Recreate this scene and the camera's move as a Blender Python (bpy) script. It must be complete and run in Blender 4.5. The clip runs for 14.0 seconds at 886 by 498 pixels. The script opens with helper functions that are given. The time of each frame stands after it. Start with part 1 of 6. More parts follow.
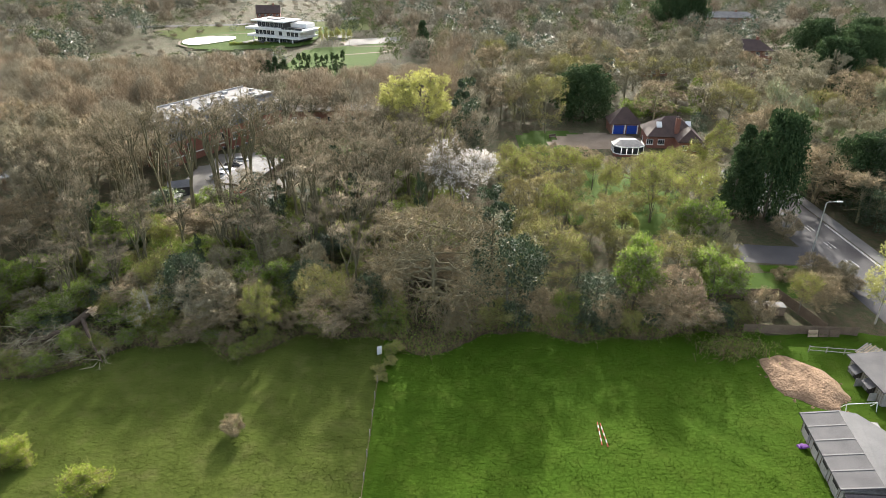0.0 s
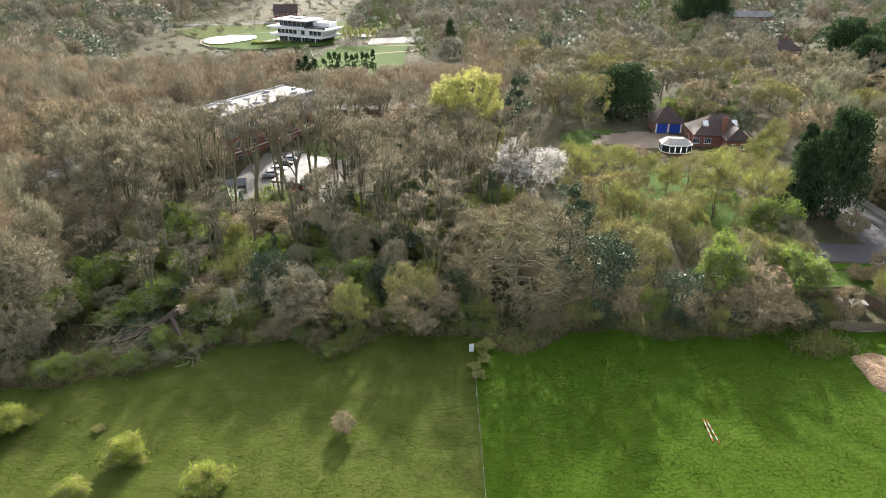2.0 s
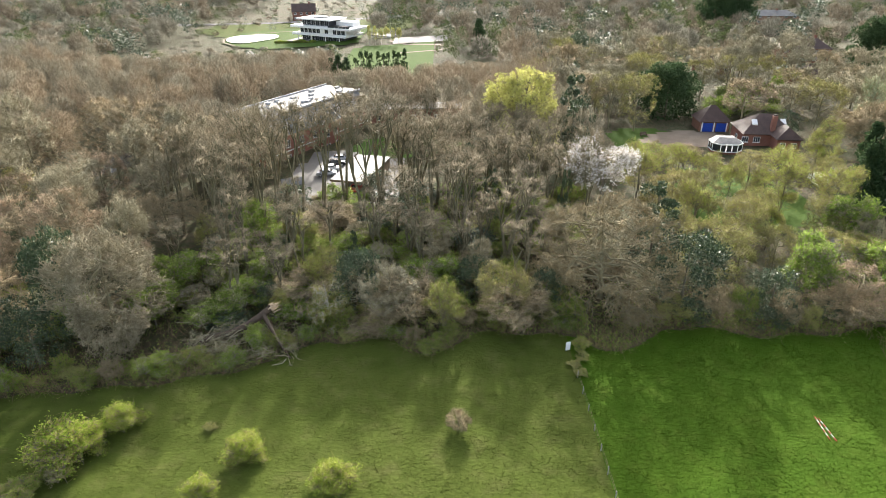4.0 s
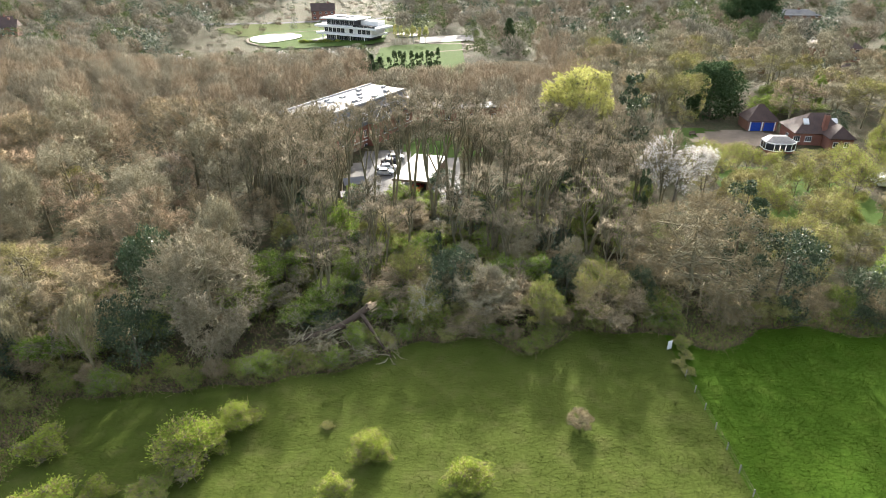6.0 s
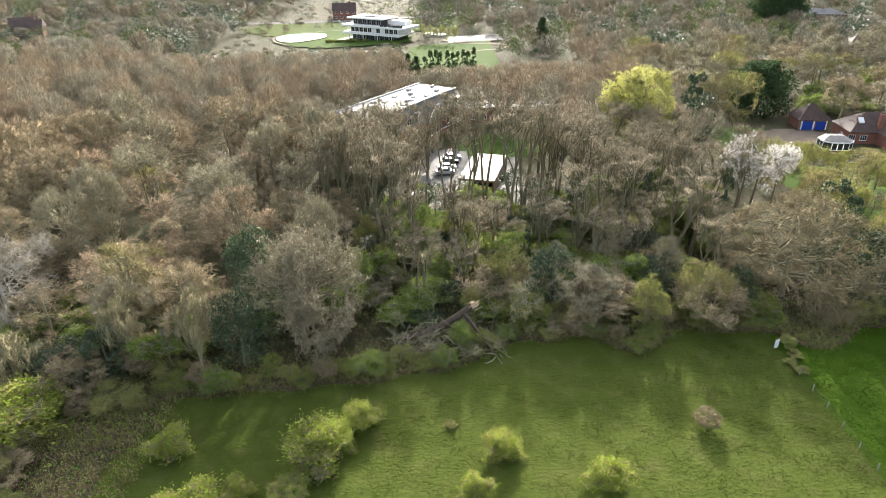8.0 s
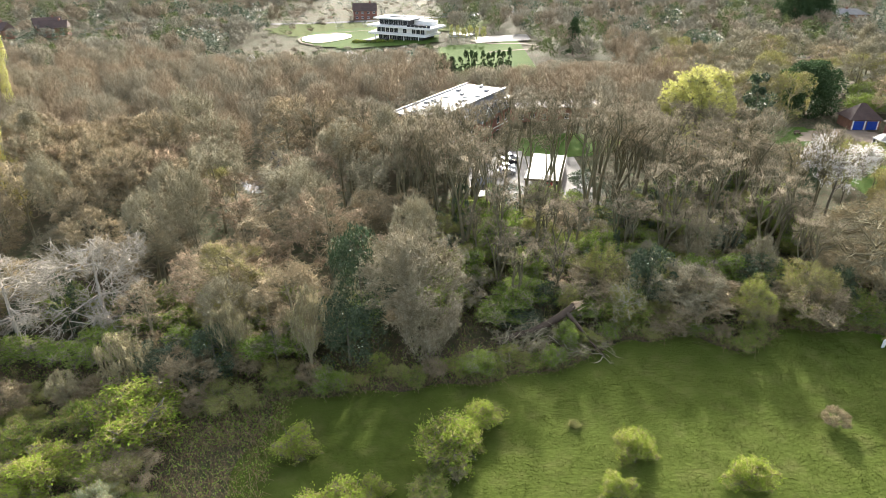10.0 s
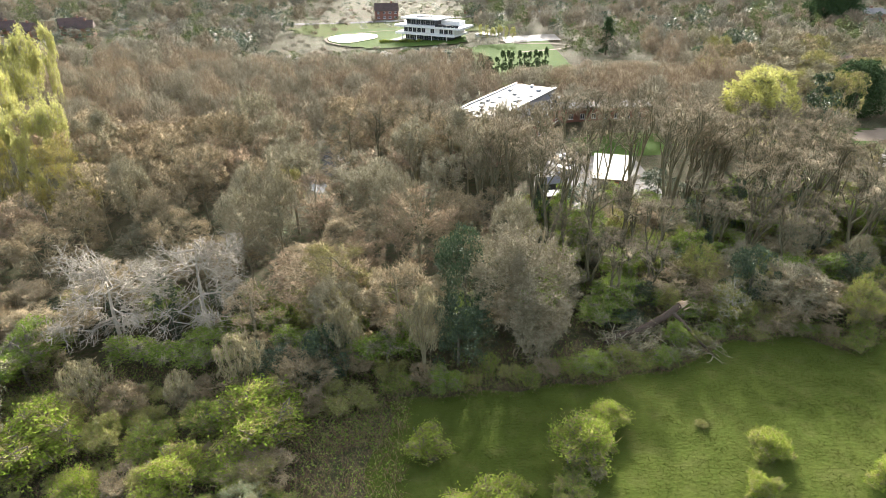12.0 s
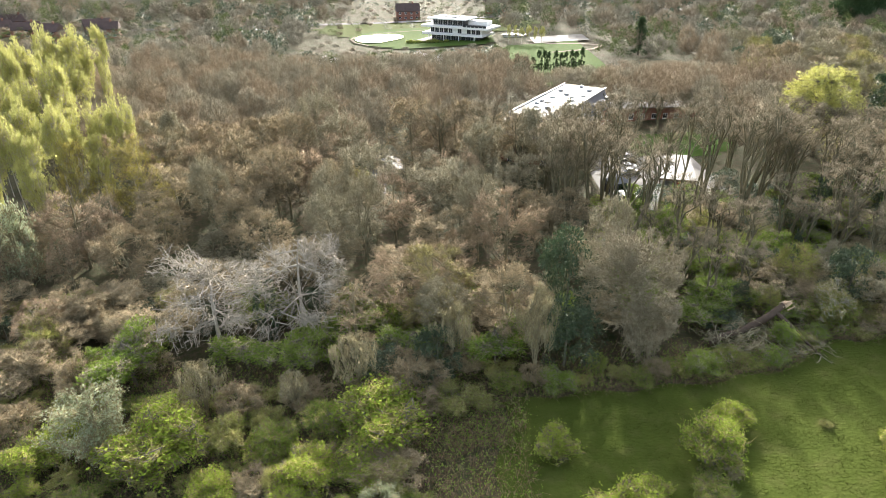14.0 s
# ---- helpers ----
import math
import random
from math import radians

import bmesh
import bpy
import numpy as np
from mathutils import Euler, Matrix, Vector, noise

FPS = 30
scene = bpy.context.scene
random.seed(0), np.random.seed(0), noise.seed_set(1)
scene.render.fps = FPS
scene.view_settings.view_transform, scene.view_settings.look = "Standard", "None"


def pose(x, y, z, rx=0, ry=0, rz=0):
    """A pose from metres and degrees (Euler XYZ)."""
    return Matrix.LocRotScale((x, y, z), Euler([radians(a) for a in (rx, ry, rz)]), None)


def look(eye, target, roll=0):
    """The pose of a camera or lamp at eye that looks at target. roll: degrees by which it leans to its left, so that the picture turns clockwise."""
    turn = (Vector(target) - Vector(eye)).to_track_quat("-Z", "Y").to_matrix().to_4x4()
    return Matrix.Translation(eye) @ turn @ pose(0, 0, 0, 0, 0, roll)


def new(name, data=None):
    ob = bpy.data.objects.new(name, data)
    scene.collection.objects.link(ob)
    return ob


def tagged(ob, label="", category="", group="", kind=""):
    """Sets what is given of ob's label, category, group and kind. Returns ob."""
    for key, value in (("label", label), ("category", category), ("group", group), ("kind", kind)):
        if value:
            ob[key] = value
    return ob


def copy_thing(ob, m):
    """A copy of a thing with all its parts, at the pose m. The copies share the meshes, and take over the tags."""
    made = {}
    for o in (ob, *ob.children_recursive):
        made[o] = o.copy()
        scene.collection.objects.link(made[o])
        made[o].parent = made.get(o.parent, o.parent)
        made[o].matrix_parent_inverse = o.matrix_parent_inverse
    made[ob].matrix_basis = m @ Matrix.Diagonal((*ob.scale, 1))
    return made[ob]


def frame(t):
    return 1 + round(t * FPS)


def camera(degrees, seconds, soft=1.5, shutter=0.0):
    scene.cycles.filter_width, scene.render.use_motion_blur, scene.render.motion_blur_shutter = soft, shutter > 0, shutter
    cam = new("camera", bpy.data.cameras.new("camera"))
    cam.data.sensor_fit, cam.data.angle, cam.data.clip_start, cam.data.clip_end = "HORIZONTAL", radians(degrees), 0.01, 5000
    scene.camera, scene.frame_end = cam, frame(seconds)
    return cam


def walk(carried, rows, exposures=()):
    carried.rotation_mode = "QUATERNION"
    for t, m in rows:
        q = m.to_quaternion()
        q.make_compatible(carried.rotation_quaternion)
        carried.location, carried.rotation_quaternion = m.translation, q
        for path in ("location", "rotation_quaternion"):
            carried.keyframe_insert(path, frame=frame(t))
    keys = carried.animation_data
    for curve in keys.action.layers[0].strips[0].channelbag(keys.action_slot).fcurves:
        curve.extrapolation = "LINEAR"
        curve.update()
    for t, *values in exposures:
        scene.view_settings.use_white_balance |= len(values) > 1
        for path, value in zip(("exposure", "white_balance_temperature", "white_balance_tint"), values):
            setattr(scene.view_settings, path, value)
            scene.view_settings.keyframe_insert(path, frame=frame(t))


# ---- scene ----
cam = camera(70.0, 14.0, soft=0.6)
METRES, EYE, TILT, LEAN, TURN = 87.0, 45.5, -26.65, 0.0, 0.0
ROWS = [
    (0.0, 0.0, 0.0, 0.0, -0.0, -0.0, 0.0),
    (0.5, -0.0296, -0.0006, -0.0005, -0.02, -0.02, 0.0),
    (1.0, -0.0624, -0.0011, -0.0009, -0.03, -0.03, 0.0),
    (1.5, -0.0932, -0.0016, -0.0015, -0.04, -0.03, -0.0),
    (2.0, -0.1275, -0.0021, -0.0022, -0.05, -0.05, 0.01),
    (2.5, -0.1594, -0.0024, -0.0027, -0.07, -0.07, 0.03),
    (3.0, -0.194, -0.0026, -0.0032, -0.07, -0.08, 0.04),
    (5.5, -0.3655, -0.0026, -0.0042, -0.17, -0.12, 0.05),
    (6.0, -0.4031, -0.0027, -0.0044, -0.17, -0.13, 0.06),
    (6.5, -0.4378, -0.0028, -0.0045, -0.15, -0.14, 0.07),
    (7.0, -0.4761, -0.0029, -0.0046, -0.14, -0.15, 0.1),
    (7.5, -0.5116, -0.0032, -0.0048, -0.13, -0.17, 0.11),
    (8.0, -0.5502, -0.0035, -0.0047, -0.11, -0.17, 0.13),
    (10.5, -0.7371, -0.0029, -0.0049, -0.13, -0.14, 0.16),
    (11.0, -0.7759, -0.0032, -0.0047, -0.12, -0.16, 0.19),
    (11.5, -0.8119, -0.0034, -0.0044, -0.11, -0.16, 0.21),
    (12.0, -0.851, -0.0034, -0.004, -0.09, -0.16, 0.22),
    (12.5, -0.8868, -0.0035, -0.0036, -0.06, -0.17, 0.25),
    (13.0, -0.9257, -0.0037, -0.0036, -0.04, -0.16, 0.28),
    (13.5, -0.9613, -0.0039, -0.0033, -0.03, -0.16, 0.29),
    (14.0, -0.9999, -0.0038, -0.0032, -0.04, -0.14, 0.28),
]
walk(cam, [(t, pose(0, 0, EYE, TILT, LEAN, TURN) @ pose(METRES * x, METRES * y, METRES * z, 90 + pitch, roll, yaw)) for t, x, y, z, yaw, pitch, roll in ROWS],
     exposures=[(0.0, 0.90), (3.0, 1.12), (7.0, 1.22), (10.5, 1.26), (14.0, 1.20)])


# ---- world, sun, exposure ----
SUN_EL, SUN_AZ = 23.0, 6.0
world = bpy.data.worlds.new("world")
scene.world = world
world.use_nodes = True
wn, wl = world.node_tree.nodes, world.node_tree.links
sky = wn.new("ShaderNodeTexSky")
sky.sky_type, sky.sun_disc = "NISHITA", False
sky.sun_elevation, sky.sun_rotation = radians(SUN_EL), radians(SUN_AZ)
sky.air_density, sky.dust_density, sky.ozone_density = 1.0, 4.0, 1.0
veil = wn.new("ShaderNodeHueSaturation")  # thin cloud whitens the sky
veil.inputs["Saturation"].default_value, veil.inputs["Value"].default_value = 0.55, 1.55
wl.new(sky.outputs[0], veil.inputs["Color"])
wl.new(veil.outputs[0], wn["Background"].inputs[0])
wn["Background"].inputs[1].default_value = 0.15
sun = new("sun", bpy.data.lights.new("sun", "SUN"))
sun.data.energy, sun.data.angle, sun.data.color = 5.0, radians(0.9), (1.0, 0.95, 0.86)
az, el = radians(SUN_AZ), radians(SUN_EL)
sun.matrix_basis = look((0, 0, 100), Vector((0, 0, 100)) - 50 * Vector((math.sin(az) * math.cos(el), math.cos(az) * math.cos(el), math.sin(el))))


# ---- materials ----
def material(name, rough=0.9):
    m = bpy.data.materials.new(name)
    m.use_nodes = True
    b = m.node_tree.nodes["Principled BSDF"]
    b.inputs["Roughness"].default_value = rough
    b.inputs["Specular IOR Level"].default_value = 0.25
    return m, m.node_tree.nodes, m.node_tree.links, b


def mix(nodes, links, fac, a, b):
    n = nodes.new("ShaderNodeMix")
    n.data_type = "RGBA"
    for sock, v in ((n.inputs[0], fac), (n.inputs[6], a), (n.inputs[7], b)):
        if hasattr(v, "links") or hasattr(v, "is_linked"):
            links.new(v, sock)
        elif isinstance(v, (tuple, list)):
            sock.default_value = (*v[:3], 1)
        else:
            sock.default_value = v
    return n.outputs[2]


def ramp(nodes, links, fac, lo, hi):
    n = nodes.new("ShaderNodeMapRange")
    links.new(fac, n.inputs[0])
    n.inputs[1].default_value, n.inputs[2].default_value = lo, hi
    return n.outputs[0]


def noise_fac(nodes, links, scale, detail=4, lo=0.35, hi=0.65, coord="Object", stretch=None):
    tc = nodes.new("ShaderNodeTexCoord")
    t = nodes.new("ShaderNodeTexNoise")
    t.inputs["Scale"].default_value, t.inputs["Detail"].default_value = scale, detail
    out = tc.outputs[coord]
    if stretch:
        mp = nodes.new("ShaderNodeMapping")
        mp.inputs["Scale"].default_value = stretch
        links.new(out, mp.inputs[0])
        out = mp.outputs[0]
    links.new(out, t.inputs[0])
    return ramp(nodes, links, t.outputs[0], lo, hi)


def bump(nodes, links, bsdf, fac, strength, distance):
    n = nodes.new("ShaderNodeBump")
    n.inputs["Strength"].default_value, n.inputs["Distance"].default_value = strength, distance
    links.new(fac, n.inputs["Height"])
    links.new(n.outputs[0], bsdf.inputs["Normal"])


def solid(name, a, b, scale=3.0, rough=0.8, metal=0.0, fine=30.0, relief=0.3, depth=0.01, spec=0.3):
    """A surface with two colours blotched at a large scale, and fine grain."""
    m, n, l, s = material(name, rough)
    big = noise_fac(n, l, scale)
    small = noise_fac(n, l, fine, 6, 0.3, 0.7)
    c = mix(n, l, big, a, b)
    dark = mix(n, l, small, tuple(0.82 * v for v in a), tuple(min(1, 1.12 * v) for v in b))
    l.new(mix(n, l, 0.45, c, dark), s.inputs["Base Color"])
    s.inputs["Metallic"].default_value = metal
    s.inputs["Specular IOR Level"].default_value = spec
    bump(n, l, s, small, relief, depth)
    return m


def twig_material(name, a, b, c):
    """Bark and twigs: from tree to tree and twig to twig between the colours."""
    m, n, l, s = material(name, 0.85)
    s.inputs["Specular IOR Level"].default_value = 0.1
    oi, ge = n.new("ShaderNodeObjectInfo"), n.new("ShaderNodeNewGeometry")
    tree = mix(n, l, oi.outputs["Random"], a, b)
    l.new(mix(n, l, ramp(n, l, ge.outputs["Random Per Island"], 0.45, 1.0), tree, c), s.inputs["Base Color"])
    return m


def leaf_material(name, a, b, c, glow=0.45, gloss=0.0):
    """Leaves: diffuse, with light passing through them."""
    m, n, l, s = material(name, 0.85)
    s.inputs["Specular IOR Level"].default_value = 0.06 + 0.5 * gloss
    s.inputs["Roughness"].default_value = 0.85 - 0.5 * gloss
    oi, ge = n.new("ShaderNodeObjectInfo"), n.new("ShaderNodeNewGeometry")
    tree = mix(n, l, oi.outputs["Random"], a, b)
    col = mix(n, l, ramp(n, l, ge.outputs["Random Per Island"], 0.3, 1.0), tree, c)
    l.new(col, s.inputs["Base Color"])
    tr = n.new("ShaderNodeBsdfTranslucent")
    l.new(col, tr.inputs[0])
    ms = n.new("ShaderNodeMixShader")
    ms.inputs[0].default_value = glow
    l.new(s.outputs[0], ms.inputs[1])
    l.new(tr.outputs[0], ms.inputs[2])
    l.new(ms.outputs[0], n["Material Output"].inputs[0])
    return m


BARK = solid("bark", (0.11, 0.09, 0.065), (0.19, 0.17, 0.13), 1.5, 0.95)
BARK_PALE = solid("pale_bark", (0.30, 0.27, 0.22), (0.48, 0.44, 0.38), 1.5, 0.9)
BARK_DARK = solid("dark_bark", (0.065, 0.047, 0.033), (0.11, 0.08, 0.06), 1.5, 0.95)
BARK_MOSSY = solid("mossy_bark", (0.10, 0.10, 0.05), (0.20, 0.17, 0.11), 0.8, 0.95)
BARK_LIMB = solid("limb_bark", (0.17, 0.148, 0.085), (0.28, 0.252, 0.16), 0.5, 0.9)
TWIG_OAK = twig_material("oak_twigs", (0.25, 0.19, 0.10), (0.27, 0.205, 0.11), (0.36, 0.30, 0.18))
TWIG_STRAW = twig_material("straw_twigs", (0.26, 0.225, 0.12), (0.33, 0.285, 0.16), (0.42, 0.38, 0.24))
TWIG_ASH = twig_material("ash_twigs", (0.20, 0.165, 0.105), (0.26, 0.21, 0.135), (0.33, 0.28, 0.19))
TWIG_BROWN = twig_material("brown_twigs", (0.27, 0.20, 0.115), (0.35, 0.27, 0.165), (0.44, 0.36, 0.22))
TWIG_GREY = twig_material("grey_twigs", (0.22, 0.195, 0.12), (0.31, 0.275, 0.18), (0.42, 0.385, 0.27))
TWIG_PALE = twig_material("pale_twigs", (0.30, 0.26, 0.185), (0.37, 0.325, 0.24), (0.50, 0.455, 0.36))
TWIG_SILVER = twig_material("silvery_twigs", (0.30, 0.25, 0.165), (0.35, 0.295, 0.20), (0.45, 0.40, 0.285))
TWIG_ROSE = twig_material("rosy_twigs", (0.33, 0.235, 0.15), (0.37, 0.265, 0.17), (0.44, 0.34, 0.23))
TWIG_OLIVE = twig_material("olive_twigs", (0.24, 0.21, 0.08), (0.33, 0.27, 0.10), (0.38, 0.35, 0.13))
# Near twig colours darkened for the distant woods: shade put into the colour.
DISTANT_BROWN_SHADED = twig_material("distant_brown_twigs_shaded", (0.215, 0.16, 0.10), (0.265, 0.20, 0.125), (0.32, 0.26, 0.17))
DISTANT_GREY_SHADED = twig_material("distant_grey_twigs_shaded", (0.19, 0.165, 0.11), (0.235, 0.20, 0.135), (0.30, 0.265, 0.185))
FAR_BROWN_SHADED = twig_material("far_brown_twigs_shaded", (0.165, 0.13, 0.085), (0.205, 0.16, 0.105), (0.26, 0.215, 0.145))
FAR_GREY_SHADED = twig_material("far_grey_twigs_shaded", (0.14, 0.126, 0.09), (0.18, 0.162, 0.115), (0.24, 0.22, 0.165))
LEAF_PRIMROSE = leaf_material("primrose_leaves", (0.36, 0.37, 0.12), (0.44, 0.44, 0.15), (0.54, 0.53, 0.22))
LEAF_LIME = leaf_material("lime_leaves", (0.22, 0.27, 0.05), (0.30, 0.35, 0.07), (0.40, 0.45, 0.12))
LEAF_BUD = leaf_material("pale_buds", (0.23, 0.26, 0.07), (0.31, 0.33, 0.10), (0.42, 0.44, 0.16))
LEAF_GOLD = leaf_material("golden_buds", (0.30, 0.25, 0.06), (0.36, 0.30, 0.07), (0.42, 0.38, 0.10))
LEAF_YELLOW = leaf_material("yellow_leaves", (0.40, 0.41, 0.11), (0.47, 0.47, 0.14), (0.56, 0.55, 0.22))
LEAF_THORN = leaf_material("thorn_leaves", (0.17, 0.25, 0.033), (0.27, 0.36, 0.045), (0.40, 0.48, 0.08))
LEAF_GREEN = leaf_material("green_leaves", (0.135, 0.21, 0.035), (0.20, 0.285, 0.05), (0.28, 0.36, 0.08))
# The green leaf colour dimmed for far trees, shade held in the colour.
DISTANT_GREEN_SHADED = leaf_material("distant_leaves_shaded", (0.075, 0.10, 0.035), (0.10, 0.125, 0.045), (0.14, 0.165, 0.07), 0.2)
LEAF_DARK = leaf_material("dark_leaves", (0.025, 0.05, 0.022), (0.045, 0.08, 0.03), (0.09, 0.12, 0.06), 0.15, 0.8)
LEAF_CONIFER = leaf_material("conifer_needles", (0.03, 0.058, 0.024), (0.046, 0.08, 0.032), (0.08, 0.12, 0.05), 0.2)
LEAF_CYPRESS = leaf_material("cypress_leaves", (0.045, 0.075, 0.03), (0.06, 0.095, 0.035), (0.09, 0.13, 0.05), 0.25)
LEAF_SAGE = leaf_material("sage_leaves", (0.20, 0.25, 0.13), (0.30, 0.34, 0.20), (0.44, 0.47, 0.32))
BLOSSOM = leaf_material("white_blossom", (0.72, 0.68, 0.66), (0.80, 0.76, 0.74), (0.86, 0.84, 0.82), 0.35)
BRAMBLE = twig_material("bramble_stems", (0.20, 0.13, 0.08), (0.24, 0.17, 0.10), (0.30, 0.24, 0.14))


# ---- mesh helpers ----
def link_mesh(name, verts, faces, mat, parent=None, label="", smooth=False):
    me = bpy.data.meshes.new(name)
    if isinstance(faces, np.ndarray):
        me.vertices.add(len(verts))
        me.vertices.foreach_set("co", np.asarray(verts, np.float32).ravel())
        k = faces.shape[1]
        me.loops.add(faces.size)
        me.loops.foreach_set("vertex_index", faces.astype(np.int32).ravel())
        me.polygons.add(len(faces))
        me.polygons.foreach_set("loop_start", np.arange(0, faces.size, k, dtype=np.int32))
        me.update(calc_edges=True)
    else:
        me.from_pydata([tuple(v) for v in verts], [], faces)
    if smooth:
        me.shade_smooth()
    me.materials.append(mat)
    ob = new(name, me)
    if parent:
        ob.parent = parent
    if label:
        tagged(ob, label)
    return ob


def part(name, bm, mat, parent=None, label=""):
    me = bpy.data.meshes.new(name)
    bm.to_mesh(me)
    bm.free()
    me.materials.append(mat)
    ob = new(name, me)
    if parent:
        ob.parent = parent
    if label:
        tagged(ob, label)
    return ob


def unit(v):
    return v / np.maximum(np.linalg.norm(v, axis=-1, keepdims=True), 1e-9)


def frame_of(d, rng):
    a = unit(np.cross(d, rng.normal(size=d.shape)))
    return a, np.cross(d, a)


def tubes(P, R, sides, rng):
    """Tapered tubes along polylines P (n, k, 3) with radii R (n, k)."""
    n, k, _ = P.shape
    d = unit(P[:, -1] - P[:, 0])
    a, b = frame_of(d, rng)
    ang = np.arange(sides) * 2 * np.pi / sides
    ring = a[:, None, :] * np.cos(ang)[None, :, None] + b[:, None, :] * np.sin(ang)[None, :, None]
    V = P[:, :, None, :] + R[:, :, None, None] * ring[:, None, :, :]
    base = (np.arange(n) * k * sides)[:, None, None] + (np.arange(k - 1) * sides)[None, :, None] + np.arange(sides)[None, None, :]
    nxt = (np.arange(n) * k * sides)[:, None, None] + (np.arange(k - 1) * sides)[None, :, None] + ((np.arange(sides) + 1) % sides)[None, None, :]
    F = np.stack([base, nxt, nxt + sides, base + sides], -1).reshape(-1, 4)
    return V.reshape(-1, 3), F


def spikes(S, E, R, rng):
    """Three-sided pointed twigs from S to E, as triangles."""
    n = len(S)
    a, b = frame_of(unit(E - S), rng)
    V = np.empty((n, 4, 3))
    for i in range(3):
        t = i * 2 * np.pi / 3
        V[:, i] = S + R[:, None] * (a * math.cos(t) + b * math.sin(t))
    V[:, 3] = E
    o = np.arange(n)[:, None] * 4
    F = np.concatenate([o + [[0, 1, 3]], o + [[1, 2, 3]], o + [[2, 0, 3]]])
    return V.reshape(-1, 3), F


def leaves(C, D, size, width, rng):
    """Folded diamond leaves at C that point along D."""
    n = len(C)
    a, b = frame_of(D, rng)
    L = size[:, None]
    V = np.stack([C - D * L * 0.5, C + a * L * width * 0.5 + b * L * 0.12, C + D * L * 0.5, C - a * L * width * 0.5 + b * L * 0.12], 1)
    F = np.arange(4 * n).reshape(n, 4)
    return V.reshape(-1, 3), F


def joined(*vf):
    vs, fs, o = [], [], 0
    for v, f in vf:
        vs.append(v)
        fs.append(f + o)
        o += len(v)
    return np.concatenate(vs), np.concatenate(fs)


def along(P, u):
    """Points at the shares u of the polylines P."""
    k = P.shape[1] - 1
    i = np.minimum((u * k).astype(int), k - 1)
    f = (u * k - i)[:, None]
    r = np.arange(len(P))
    return P[r, i] * (1 - f) + P[r, i + 1] * f


FLAT = np.array([1.0, 1.0, 0.6])


def crooked(S, E, k, amount, rng, p=1.0):
    """Wandering polylines of k points from S to E; p over 1 lets them rise first and spread later."""
    q = np.linspace(0, 1, k)[None, :, None]
    shape = np.concatenate([q ** p, q ** p, q ** (1 / p)], -1)
    P = S[:, None] + (E - S)[:, None] * shape
    step = rng.normal(size=(len(S), k, 3)) * np.linalg.norm(E - S, axis=1)[:, None, None] * amount
    return P + step * np.sin(np.pi * q) * 1.3


